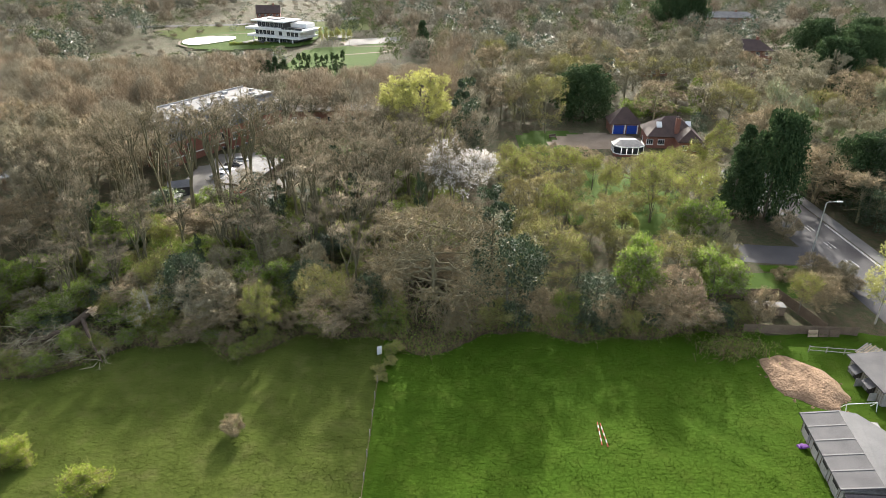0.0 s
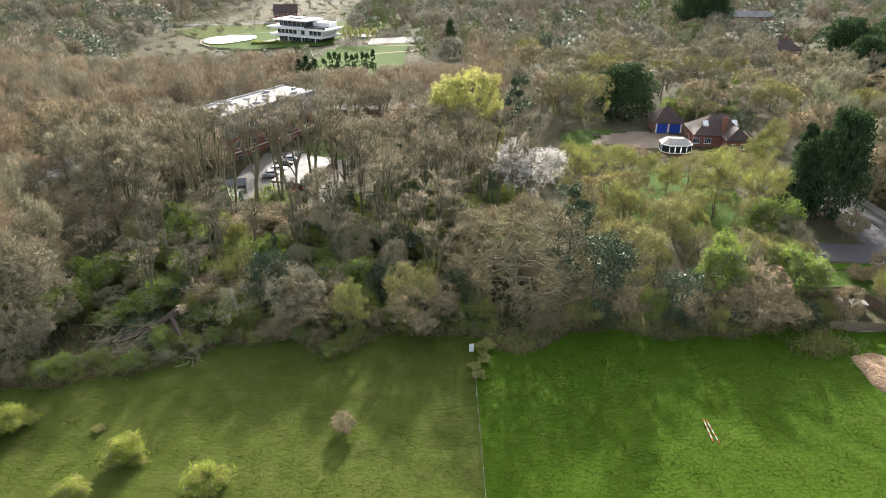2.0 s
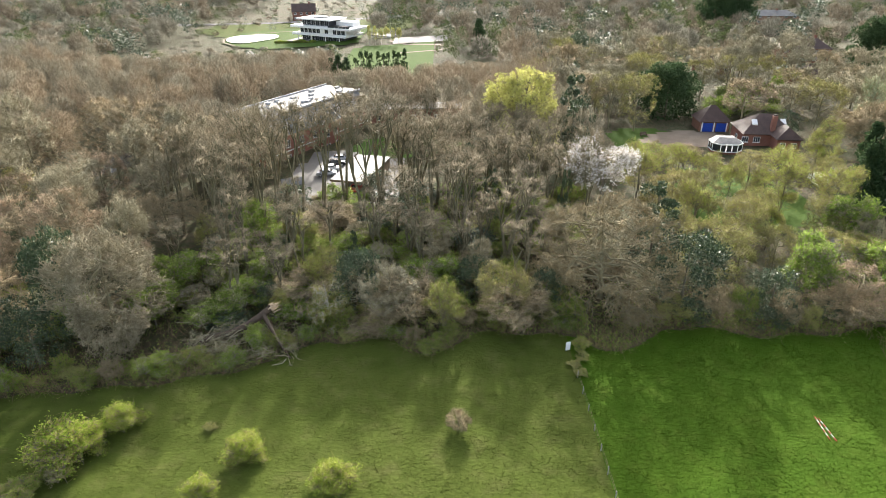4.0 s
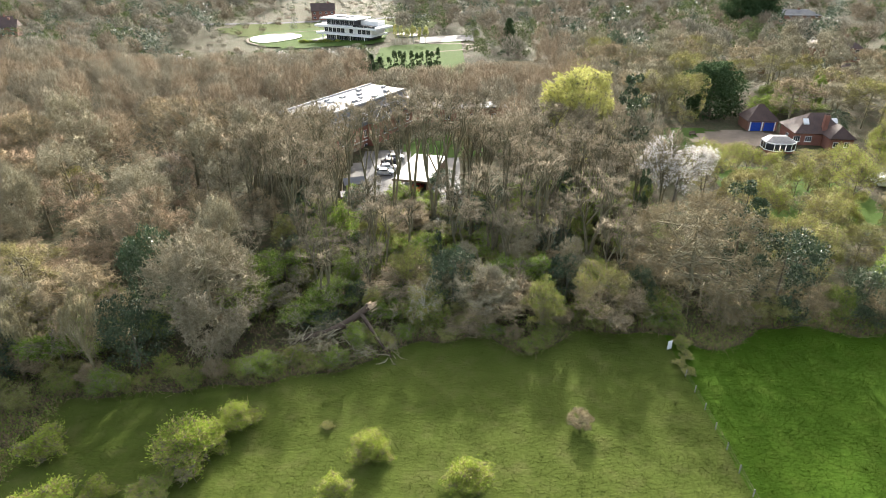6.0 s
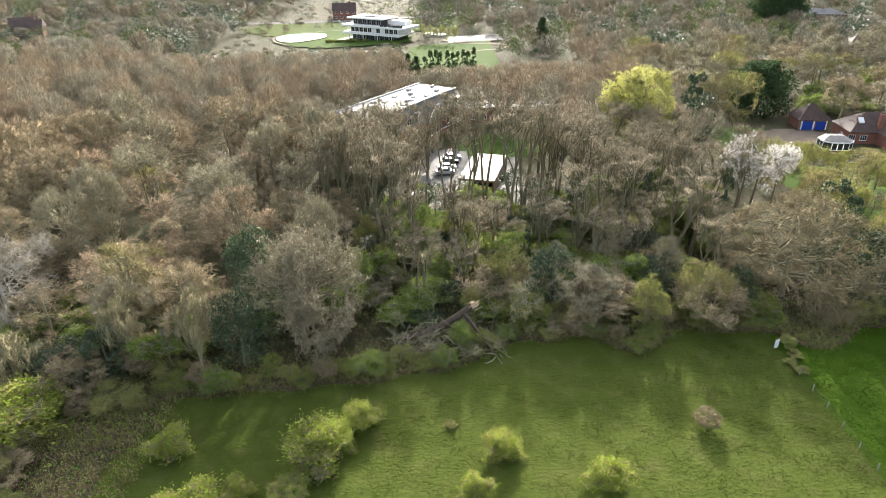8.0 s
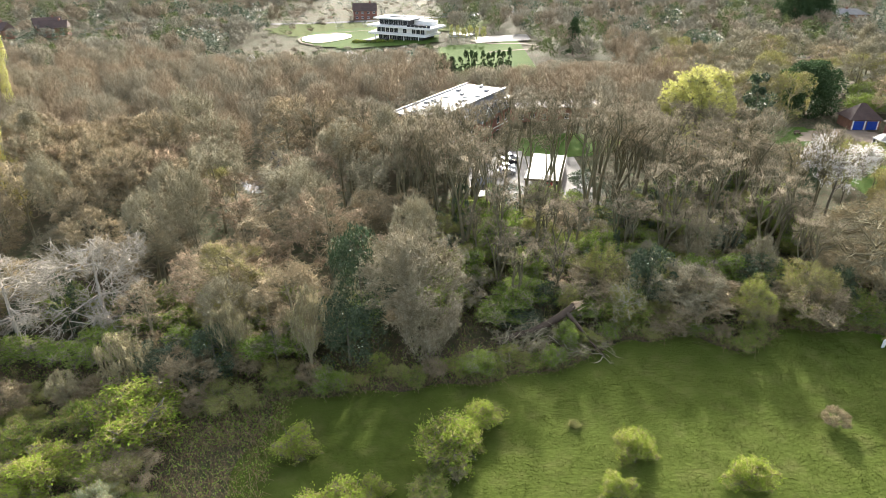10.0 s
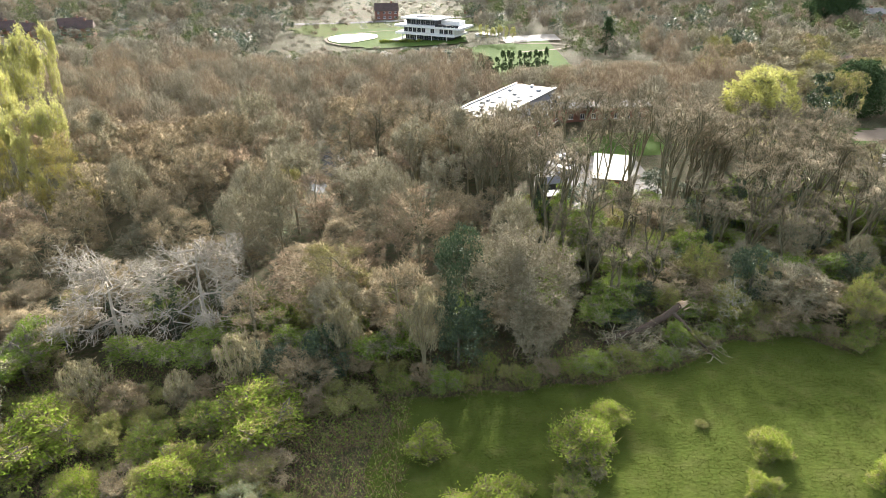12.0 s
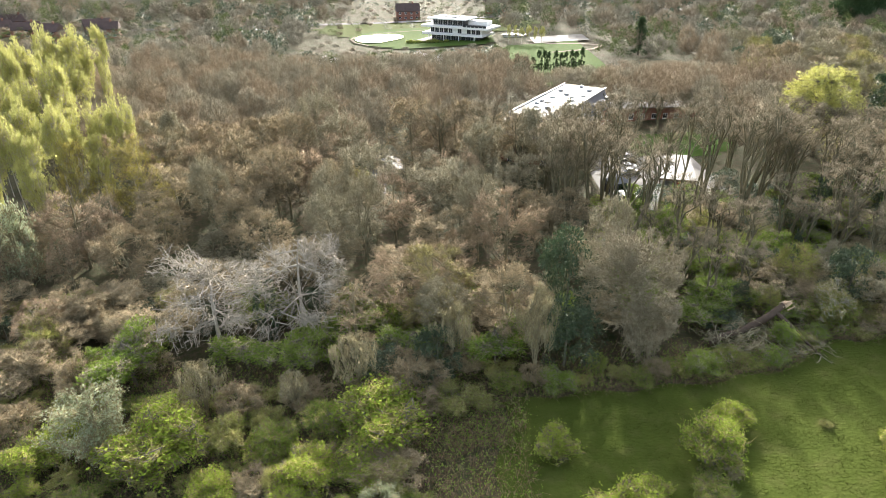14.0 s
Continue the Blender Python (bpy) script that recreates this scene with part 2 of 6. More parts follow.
def skeleton(rng, h, r, low=0.3, mid=0.62, counts=(7, 6, 7, 6), rise=0.35, girth=0.22, reach=(0.7, 1.4), fine=0.022, stems=1, droop=0.0, skirt=-0.35, top=0.95, crook=0.07, lumps=0.2, vase=1.0, thick=1.7, sway=0.65, ragged=0.13):
    """A branching tree: wood (trunk, limbs, branches, branchlets) and twigs, as quads and triangles, and the twig ends."""
    n1, n2, n3, n4 = counts
    k = 7
    T = np.zeros((stems, k, 3))
    s = np.linspace(0, 1, k)
    for j in range(stems):
        lean = rng.normal(size=2) * (0.05 if stems == 1 else 0.24) * r
        T[j, :, 2] = s * h * (0.82 if stems == 1 else rng.uniform(0.68, 0.88))
        T[j, :, :2] = np.outer(s ** 1.2, lean) + np.cumsum(rng.normal(size=(k, 2)) * 0.014 * h, 0) * s[:, None]
    T[:, 0, 2] = -0.3
    RT = girth * np.outer(rng.uniform(0.8, 1.1, stems), 1.15 - 0.88 * s)
    c = np.array([0, 0, h * mid])
    rz = h * (1 - mid)
    size = np.array([r, r, rz])
    lobe = unit(rng.normal(size=(15, 3)) + np.array([0, 0, 0.25]))

    def crown(Q, jitter):
        """Draws points that stick out back to the crown's lobed outline."""
        way = unit((Q - c) / size)
        v = (Q - c) / size
        wide = np.hypot(v[:, 0], v[:, 1])
        rho = np.where(v[:, 2] < 0, (wide ** 3.5 + np.abs(v[:, 2]) ** 3.5) ** (1 / 3.5), np.linalg.norm(v, axis=1))
        off = np.arccos(np.clip((way @ lobe.T).max(1), -1, 1))
        lump = 1.04 - lumps * np.minimum(1.6, (off / 0.5) ** 2)
        cut = np.minimum(1.0, lump * rng.uniform(1 - jitter, 1 + 0.6 * jitter, len(Q)) / np.maximum(rho, 1e-6))
        Q = c + (Q - c) * cut[:, None]
        Q[:, 2] = np.maximum(Q[:, 2], 0.05)
        return Q
    # limbs
    t1 = np.repeat(np.arange(stems), n1)
    u = rng.uniform(low, 1.0, len(t1))
    S1 = along(T[t1], u)
    th = rng.uniform(0, 0.9, len(t1)) + np.arange(len(t1)) * 2.4
    up = np.clip(skirt + (top - skirt) * ((u - low) / (1 - low) * 0.55 + rng.uniform(0, 0.45, len(t1))), -0.98, 0.98)
    flat = np.sqrt(1 - np.where(up < 0, 0.6 * up, up) ** 2) * rng.uniform(0.7, 0.86, len(t1))
    E1 = crown(c + np.stack([np.cos(th) * flat, np.sin(th) * flat, up * 0.8], -1) * size, 0.1)
    P1 = crooked(S1, E1, 6, crook, rng, vase)
    R1 = (girth * 0.44) * np.outer(rng.uniform(0.65, 1.1, len(P1)), 1.05 - 0.8 * np.linspace(0, 1, 6))
    # branches
    p = np.repeat(np.arange(len(P1)), n2)
    S2 = along(P1[p], rng.uniform(0.2, 1.0, len(p)))
    out = unit((S2 - c) / size)
    d1 = unit(P1[p, -1] - P1[p, 0])
    d2 = unit(out * 0.75 + d1 * 0.5 + rng.normal(size=S2.shape) * 0.55 + np.array([0, 0, rise - droop]))
    E2 = crown(S2 + d2 * (r * rng.uniform(0.25, 0.55, len(p)))[:, None], 0.1)
    P2 = crooked(S2, E2, 4, crook * 1.3, rng, 1 + (vase - 1) * 0.5)
    R2 = (girth * 0.17) * np.outer(rng.uniform(0.6, 1.2, len(p)), [1, 0.75, 0.5, 0.22])
    # branchlets
    p3 = np.repeat(np.arange(len(P2)), n3)
    S3 = along(P2[p3], rng.uniform(0.2, 1.0, len(p3)))
    d3 = unit(d2[p3] * 0.6 + unit((S3 - c) / size) * 0.4 + rng.normal(size=S3.shape) * sway * FLAT + np.array([0, 0, rise * 0.8 - droop]))
    E3 = crown(S3 + d3 * (r * rng.uniform(0.13, 0.28, len(p3)))[:, None], ragged)
    P3 = crooked(S3, E3, 3, crook * 1.5, rng)
    R3 = np.outer(rng.uniform(0.6, 1.25, len(p3)), [thick, thick * 0.75, thick * 0.35]) * fine
    # twigs, in sprays towards the branchlets' ends
    p4 = np.repeat(np.arange(len(S3)), n4)
    S4 = along(P3[p4], rng.uniform(0.25, 1.0, len(p4)))
    d4 = unit(unit(E3 - S3 + 1e-6)[p4] * 0.8 + rng.normal(size=S4.shape) * sway * FLAT + np.array([0, 0, rise * 0.6 - droop]))
    E4 = crown(S4 + d4 * rng.uniform(*reach, len(p4))[:, None], ragged)
    wood = joined(tubes(T, RT, 7, rng), tubes(P1, R1, 5, rng), tubes(P2, R2, 3, rng), tubes(P3, R3, 3, rng))
    twigs = spikes(S4, E4, rng.uniform(0.7, 1.3, len(S4)) * fine, rng)
    return wood, twigs, E4, d4


def lobes(rng, h, r, n, count, low=0.25, top=1.0, spread=0.6, cone=0.0):
    """Points and outward directions on the shells of many small clumps within a crown."""
    u = rng.uniform(0, 1, n)
    z = low + (top - low) * (u ** 0.85)
    fall = 1 - cone * (z - low) / (top - low) if cone else np.sqrt(np.maximum(0.05, 1 - ((z - (low + 0.42 * (top - low))) / (0.62 * (top - low))) ** 2))
    th = rng.uniform(0, 2 * np.pi, n)
    rad = r * fall * rng.uniform(0.4, 0.98, n)
    C = np.stack([np.cos(th) * rad, np.sin(th) * rad, z * h * 0.94], -1)
    size = r * rng.uniform(0.16, 0.36, n) * (0.45 + 0.55 * fall)
    j = rng.integers(0, n, count)
    d = unit(rng.normal(size=(count, 3)) + np.array([0, 0, 0.3]))
    P = C[j] + d * (size[j] * rng.uniform(0.55, 1.08, count))[:, None]
    P[:, 2] = np.maximum(P[:, 2], 0.02 * h)
    return P, d


# ---- the lie of the land ----
def ground_z(x, y):
    """The ground falls gently to the west."""
    return max(-4.5, min(0.0, 0.055 * (x + 22)))


KINDS, STOCK = {}, {}


def kind(name, title, label, category, build, h, r, variants=2, group=""):
    KINDS[name] = (title, label, category, build, h, r, variants, group)


def plant(name, x, y, h, r, seed=None, label="", sink=0.0):
    """Stands a tree or bush of that kind at (x, y), h high with crown radius r."""
    title, text, category, build, h0, r0, variants, group = KINDS[name]
    rng = random.Random(f"{name}{x:.1f}{y:.1f}")
    v = rng.randrange(variants)
    at = Matrix.LocRotScale((x, y, ground_z(x, y) - sink), Euler((0, 0, rng.uniform(0, 6.28))), (r / r0, r / r0, h / h0))
    if (name, v) not in STOCK:
        root = tagged(new(title), text, category, group)
        build(np.random.default_rng(sum(map(ord, name)) * 7 + v), root, h0, r0)
        root.matrix_basis = at
        STOCK[name, v] = root
        made = root
    else:
        made = copy_thing(STOCK[name, v], at)
    if label:
        tagged(made, label)
    return made


def bare(bark, twig, **kw):
    def build(rng, root, h, r):
        wood, twigs, _, _ = skeleton(rng, h, r, **kw)
        link_mesh("trunk", *wood, bark, root, smooth=True)
        link_mesh("crown", *twigs, twig, root)
    return build


def leafy(bark, twig, leaf, per=2, size=(0.18, 0.34), width=0.6, share=1.0, **kw):
    def build(rng, root, h, r):
        wood, twigs, E, d = skeleton(rng, h, r, **kw)
        link_mesh("trunk", *wood, bark, root, smooth=True)
        link_mesh("twiggery", *twigs, twig, root)
        keep = rng.random(len(E)) < share
        E, d = np.repeat(E[keep], per, 0), np.repeat(d[keep], per, 0)
        C = E - d * rng.uniform(0, 0.5, (len(E), 1)) + rng.normal(size=E.shape) * 0.1
        link_mesh("crown", *leaves(C, unit(d + rng.normal(size=d.shape) * 0.6), rng.uniform(*size, len(C)), width, rng), leaf, root)
    return build


def dense(bark, leaf, n=26, count=3500, size=(0.25, 0.5), width=0.55, low=0.08, cone=0.0, hang=0.0, girth=0.2, glint_leaf=None, share=0.0):
    def build(rng, root, h, r):
        T = np.stack([np.zeros(5), np.zeros(5), np.linspace(-0.3, h * 0.85, 5)], -1)[None]
        link_mesh("trunk", *tubes(T, np.array([[1.1, 0.9, 0.7, 0.45, 0.15]]) * girth, 7, rng), bark, root, smooth=True)
        P, d = lobes(rng, h, r, n, count, low, cone=cone)
        d = unit(d + rng.normal(size=d.shape) * 0.5 - np.array([0, 0, hang]))
        link_mesh("crown", *leaves(P, d, rng.uniform(*size, len(P)), width, rng), leaf, root)
        # The blossom part is pale leaves that colour glints onto the upper crown.
        if glint_leaf:
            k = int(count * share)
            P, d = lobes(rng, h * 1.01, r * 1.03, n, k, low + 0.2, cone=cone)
            link_mesh("blossom", *leaves(P, d, rng.uniform(0.08, 0.16, k), 0.9, rng), glint_leaf, root)
    return build


WOOD = "woodland trees"
SHRUBS = "shrubs at the edge of the pasture"
kind("oak", "oak_tree", "bare spreading oak with brown budding twigs", "tree", bare(BARK_LIMB, TWIG_OAK, low=0.12, mid=0.45, skirt=-0.95, counts=(30, 9, 9, 8), rise=0.06, girth=0.42, fine=0.02, reach=(0.4, 0.9), crook=0.11, lumps=0.13, thick=2.0, vase=0.9), 14, 10, 1, WOOD)
kind("ash", "ash_tree", "tall bare ash with a grey-brown crown on clear trunks", "tree", bare(BARK_MOSSY, TWIG_ASH, low=0.42, mid=0.74, skirt=-0.1, top=0.9, counts=(7, 5, 5, 6), rise=0.55, girth=0.27, fine=0.016, thick=2.0, stems=2, vase=1.6, crook=0.07, sway=0.5, reach=(0.5, 1.1), lumps=0.28, ragged=0.22), 22, 4.6, 4, WOOD)
kind("thin", "ash_tree", "tall thin bare ash with sparse twigs on ivied stems", "tree", bare(BARK_MOSSY, TWIG_ASH, low=0.5, mid=0.8, skirt=0.0, counts=(5, 5, 4, 5), rise=0.55, girth=0.24, fine=0.016, thick=2.0, stems=2, vase=1.7, crook=0.07, sway=0.45, lumps=0.28, ragged=0.22), 22, 3.6, 4, WOOD)
kind("brown", "bare_tree", "bare woodland tree with a rounded brown crown", "tree", bare(BARK_LIMB, TWIG_BROWN, low=0.25, mid=0.56, counts=(14, 8, 8, 8), rise=0.2, girth=0.24, fine=0.021, reach=(0.4, 0.95), vase=1.15, crook=0.08), 15, 6, 3, WOOD)
kind("back_brown", "bare_tree", "bare woodland tree with a rounded brown crown", "tree", bare(BARK_LIMB, TWIG_BROWN, low=0.3, mid=0.6, counts=(12, 7, 6, 7), rise=0.25, girth=0.24, fine=0.03, reach=(0.55, 1.2), vase=1.15), 15, 6, 3, WOOD)
kind("rose", "bare_tree", "bare tree with a rosy brown budding crown", "tree", bare(BARK_LIMB, TWIG_ROSE, low=0.2, mid=0.54, counts=(14, 8, 8, 9), rise=0.15, girth=0.24, fine=0.02, reach=(0.35, 0.85), crook=0.08, vase=1.1), 14, 6, 2, WOOD)
kind("back_rose", "bare_tree", "bare tree with a rosy brown budding crown", "tree", bare(BARK_LIMB, TWIG_ROSE, low=0.25, mid=0.58, counts=(12, 7, 6, 7), rise=0.2, girth=0.24, fine=0.03, reach=(0.55, 1.2)), 14, 6, 2, WOOD)
kind("tan", "bare_tree", "bare tree with tan buds on a rounded crown", "tree", bare(BARK_LIMB, TWIG_OLIVE, low=0.15, mid=0.5, skirt=-0.7, counts=(16, 8, 8, 9), rise=0.1, girth=0.24, fine=0.02, reach=(0.35, 0.8), crook=0.08), 14, 6, 1, WOOD)
kind("grey", "bare_tree", "bare woodland tree with fine grey twigs", "tree", bare(BARK_LIMB, TWIG_GREY, low=0.25, mid=0.56, counts=(14, 8, 8, 8), rise=0.25, girth=0.24, fine=0.021, reach=(0.4, 0.95), vase=1.25, crook=0.08), 15, 6, 3, WOOD)
kind("back_grey", "bare_tree", "bare woodland tree with fine grey twigs", "tree", bare(BARK_LIMB, TWIG_GREY, low=0.3, mid=0.6, counts=(12, 7, 6, 7), rise=0.25, girth=0.24, fine=0.03, reach=(0.55, 1.2), vase=1.2), 15, 6, 3, WOOD)
kind("pale", "bare_tree", "bare tree with a pale silvery twiggy crown", "tree", bare(BARK_LIMB, TWIG_SILVER, low=0.08, mid=0.46, skirt=-0.95, counts=(26, 9, 9, 8), rise=0.05, girth=0.26, fine=0.019, reach=(0.35, 0.8), crook=0.11, lumps=0.3, thick=1.8, ragged=0.2), 14, 7, 1, WOOD)
kind("dead", "dead_tree", "dead pale tree with crooked bare limbs", "tree", bare(BARK_PALE, TWIG_PALE, low=0.2, mid=0.5, skirt=-0.9, counts=(15, 9, 8, 3), rise=0.08, girth=0.32, fine=0.02, crook=0.13, lumps=0.24, ragged=0.16, thick=2.2, sway=0.55, reach=(0.4, 0.9)), 15, 8, 2, WOOD)
kind("crooked", "bare_tree", "bare tree with crooked tan limbs", "tree", bare(BARK_LIMB, TWIG_ROSE, low=0.25, mid=0.55, skirt=-0.6, counts=(10, 7, 7, 4), rise=0.2, girth=0.22, fine=0.022, crook=0.12, lumps=0.3, thick=2.2, sway=0.55, reach=(0.4, 0.9)), 13, 5, 1, WOOD)
kind("willow", "willow_tree", "yellow-green weeping willow with a domed crown", "tree", leafy(BARK, TWIG_OLIVE, LEAF_YELLOW, 4, (0.3, 0.55), 0.4, low=0.2, mid=0.5, counts=(16, 8, 7, 6), rise=0.3, girth=0.4, droop=0.35, lumps=0.2), 19, 8.5, 1, WOOD)
kind("birch", "birch_tree", "slender tree in fresh yellow-green leaf", "tree", leafy(BARK_PALE, TWIG_OLIVE, LEAF_PRIMROSE, 5, (0.18, 0.36), 0.6, low=0.2, mid=0.5, counts=(12, 6, 5, 4), rise=0.5, girth=0.16, lumps=0.3, vase=1.3), 15, 4.5, 2, WOOD)
kind("gold", "budding_tree", "rounded tree with golden-yellow opening buds", "tree", leafy(BARK_LIMB, TWIG_OLIVE, LEAF_GOLD, 2, (0.14, 0.28), 0.6, 0.8, low=0.15, mid=0.52, counts=(12, 7, 6, 5), rise=0.2, girth=0.2, fine=0.024, lumps=0.2), 13, 6, 1, WOOD)
kind("spring", "budding_tree", "small tree with sparse yellow-green spring leaves", "tree", leafy(BARK, TWIG_OLIVE, LEAF_LIME, 2, (0.13, 0.26), 0.5, 0.65, low=0.15, mid=0.52, counts=(10, 7, 6, 5), rise=0.35, girth=0.14, lumps=0.34, vase=1.3, fine=0.018, ragged=0.28), 10, 5, 3, WOOD)
kind("olive", "budding_tree", "rounded tree with olive-brown opening buds", "tree", leafy(BARK_LIMB, TWIG_OLIVE, LEAF_LIME, 1, (0.12, 0.24), 0.6, 0.4, low=0.12, mid=0.5, counts=(12, 7, 6, 6), rise=0.15, girth=0.2, fine=0.024, lumps=0.2), 12, 6, 1, WOOD)
kind("green", "green_tree", "small tree in fresh green leaf", "tree", leafy(BARK, TWIG_GREY, LEAF_GREEN, 4, (0.18, 0.34), 0.5, low=0.1, mid=0.5, counts=(10, 7, 6, 4), rise=0.25, girth=0.14, lumps=0.36, ragged=0.26), 8, 4, 3, WOOD)
kind("blossom", "cherry_tree", "wild cherry tree in full white blossom", "tree", leafy(BARK, TWIG_GREY, BLOSSOM, 5, (0.1, 0.2), 0.9, 0.8, low=0.25, mid=0.55, counts=(10, 6, 6, 5), rise=0.3, girth=0.2, lumps=0.3, vase=1.2), 14, 6, 2, WOOD)
# Sage-coloured leaves on the holly paint in the sky's glints.
kind("holly", "holly_tree", "dark glossy evergreen holly reaching to the ground", "tree", dense(BARK, LEAF_DARK, 40, 6000, (0.18, 0.36), 0.6, 0.06, glint_leaf=LEAF_SAGE, share=0.06), 10, 4.5, 2, WOOD)
kind("ivy", "ivy_clad_tree", "tree trunk smothered in dark green ivy", "tree", dense(BARK, LEAF_DARK, 30, 5000, (0.18, 0.34), 0.8, 0.1), 13, 3.2, 2, WOOD)
kind("conifer", "conifer_tree", "dense dark green conifer with drooping sprays", "tree", dense(BARK, LEAF_CONIFER, 130, 14000, (0.4, 0.8), 0.42, 0.04, hang=0.5, girth=0.3), 13, 7, 1, WOOD)
kind("spruce", "conifer_tree", "tall pointed dark green conifer", "tree", dense(BARK, LEAF_CONIFER, 80, 7000, (0.3, 0.6), 0.4, 0.04, cone=0.92, hang=0.4, girth=0.25), 14, 4, 1, WOOD)
kind("column", "columnar_cypress", "slim dark green columnar cypress", "tree", dense(BARK, LEAF_CYPRESS, 30, 900, (0.25, 0.5), 0.4, 0.02, girth=0.1), 5, 0.9, 1, WOOD)
kind("topiary", "clipped_cypress", "neatly clipped bright green cypress", "tree", dense(BARK, LEAF_GREEN, 60, 3600, (0.2, 0.35), 0.6, 0.03, girth=0.12), 7, 2.2, 1, WOOD)
kind("hawthorn", "hawthorn_bush", "rounded bush with fresh bright green leaves", "bush", leafy(BARK, TWIG_OLIVE, LEAF_THORN, 4, (0.08, 0.18), 0.5, 0.7, low=0.05, mid=0.4, counts=(4, 5, 5, 4), rise=0.5, girth=0.05, reach=(0.35, 0.9), fine=0.012, stems=5, lumps=0.36, skirt=-0.8, ragged=0.36, sway=0.8), 2.8, 1.8, 3, SHRUBS)
kind("thicket", "green_bush", "tangled bush with green leaves and bare stems", "bush", leafy(BARK, TWIG_OLIVE, LEAF_GREEN, 3, (0.1, 0.24), 0.5, 0.8, low=0.05, mid=0.45, counts=(5, 5, 5, 4), rise=0.4, girth=0.07, reach=(0.4, 0.9), fine=0.016, stems=4, lumps=0.36, skirt=-0.8, ragged=0.32, sway=0.8), 4.5, 3, 2, SHRUBS)
kind("scrub", "bare_bush", "bare twiggy bush with grey-brown stems", "bush", bare(BARK_LIMB, TWIG_BROWN, low=0.05, mid=0.48, counts=(6, 6, 6, 6), rise=0.3, girth=0.07, reach=(0.3, 0.7), fine=0.014, stems=4, skirt=-0.8, vase=1.2, ragged=0.28, lumps=0.3), 5, 3, 2, SHRUBS)
kind("mossy", "mossy_bush", "mossy bush with pale hanging crooked branches", "bush", leafy(BARK_PALE, TWIG_OLIVE, LEAF_GREEN, 1, (0.1, 0.2), 0.5, 0.5, low=0.1, mid=0.5, counts=(7, 6, 6, 4), rise=-0.05, girth=0.09, reach=(0.3, 0.7), fine=0.017, stems=3, skirt=-0.9, crook=0.13), 8, 3, 1, SHRUBS)
kind("shoots", "sallow_bush", "upright sallow shoots with yellow-green catkins", "bush", leafy(BARK_LIMB, TWIG_OLIVE, LEAF_LIME, 2, (0.1, 0.2), 0.5, 0.6, low=0.1, mid=0.45, counts=(4, 4, 5, 4), rise=1.1, girth=0.06, reach=(0.5, 1.0), fine=0.014, stems=9, skirt=-0.7, vase=1.8, sway=0.3), 9, 3, 1, SHRUBS)
kind("palescrub", "bare_bush", "pale upright bush with bare straw-coloured stems", "bush", bare(BARK_LIMB, TWIG_STRAW, low=0.05, mid=0.5, counts=(4, 5, 5, 4), rise=0.9, girth=0.06, reach=(0.4, 0.9), fine=0.015, stems=5, vase=1.6, sway=0.4), 5, 3, 2, SHRUBS)
kind("sage", "sallow_bush", "silvery grey-green budding sallow bush", "bush", leafy(BARK_LIMB, TWIG_STRAW, LEAF_SAGE, 3, (0.09, 0.18), 0.5, low=0.05, mid=0.45, counts=(5, 5, 5, 4), rise=0.5, girth=0.07, reach=(0.3, 0.6), fine=0.014, stems=4, lumps=0.34, skirt=-0.7, ragged=0.3), 4.5, 3, 2, SHRUBS)
kind("budding", "budding_bush", "tall bush with sparse pale green buds on bare stems", "bush", leafy(BARK_LIMB, TWIG_OLIVE, LEAF_BUD, 3, (0.08, 0.18), 0.5, 0.75, low=0.05, mid=0.48, counts=(5, 5, 5, 5), rise=0.6, girth=0.07, reach=(0.4, 0.9), fine=0.014, stems=4, skirt=-0.7, vase=1.3, lumps=0.34, ragged=0.3), 5, 3, 3, SHRUBS)


# ---- ground ----
def sheet(name, xs, ys, mat, lift=0.0, rough=0.0, inside=None, edge=None, left=None):
    """A ground sheet; inside picks its cells, edge(x) cuts it off ahead and left(y) to the left."""
    X, Y = np.meshgrid(xs, ys)
    nx, ny = len(xs), len(ys)
    V = []
    for x, y in zip(X.ravel(), Y.ravel()):
        if left:
            x = max(x, left(y))
        if edge:
            y = min(y, edge(x))
        V.append((x, y, ground_z(x, y) + lift + (rough * (0.6 + noise.noise((x * 0.35, y * 0.35, 3.1))) if rough else 0)))
    F = []
    for j in range(ny - 1):
        for i in range(nx - 1):
            if edge and ys[j] >= max(edge(xs[i]), edge(xs[i + 1])) or left and xs[i + 1] <= left(ys[j]):
                continue
            if inside is None or inside((xs[i] + xs[i + 1]) / 2, (ys[j] + ys[j + 1]) / 2):
                F.append((j * nx + i, j * nx + i + 1, (j + 1) * nx + i + 1, (j + 1) * nx + i))
    return link_mesh(name, V, F, mat, smooth=True)


def litter_material():
    m, n, l, s = material("woodland_floor", 0.95)
    a = mix(n, l, noise_fac(n, l, 0.12, 5), (0.05, 0.06, 0.022), (0.09, 0.065, 0.04))
    b = mix(n, l, noise_fac(n, l, 1.1, 6), (0.04, 0.06, 0.018), (0.11, 0.08, 0.05))
    l.new(mix(n, l, 0.55, a, b), s.inputs["Base Color"])
    bump(n, l, s, noise_fac(n, l, 6, 8), 0.8, 0.15)
    return m


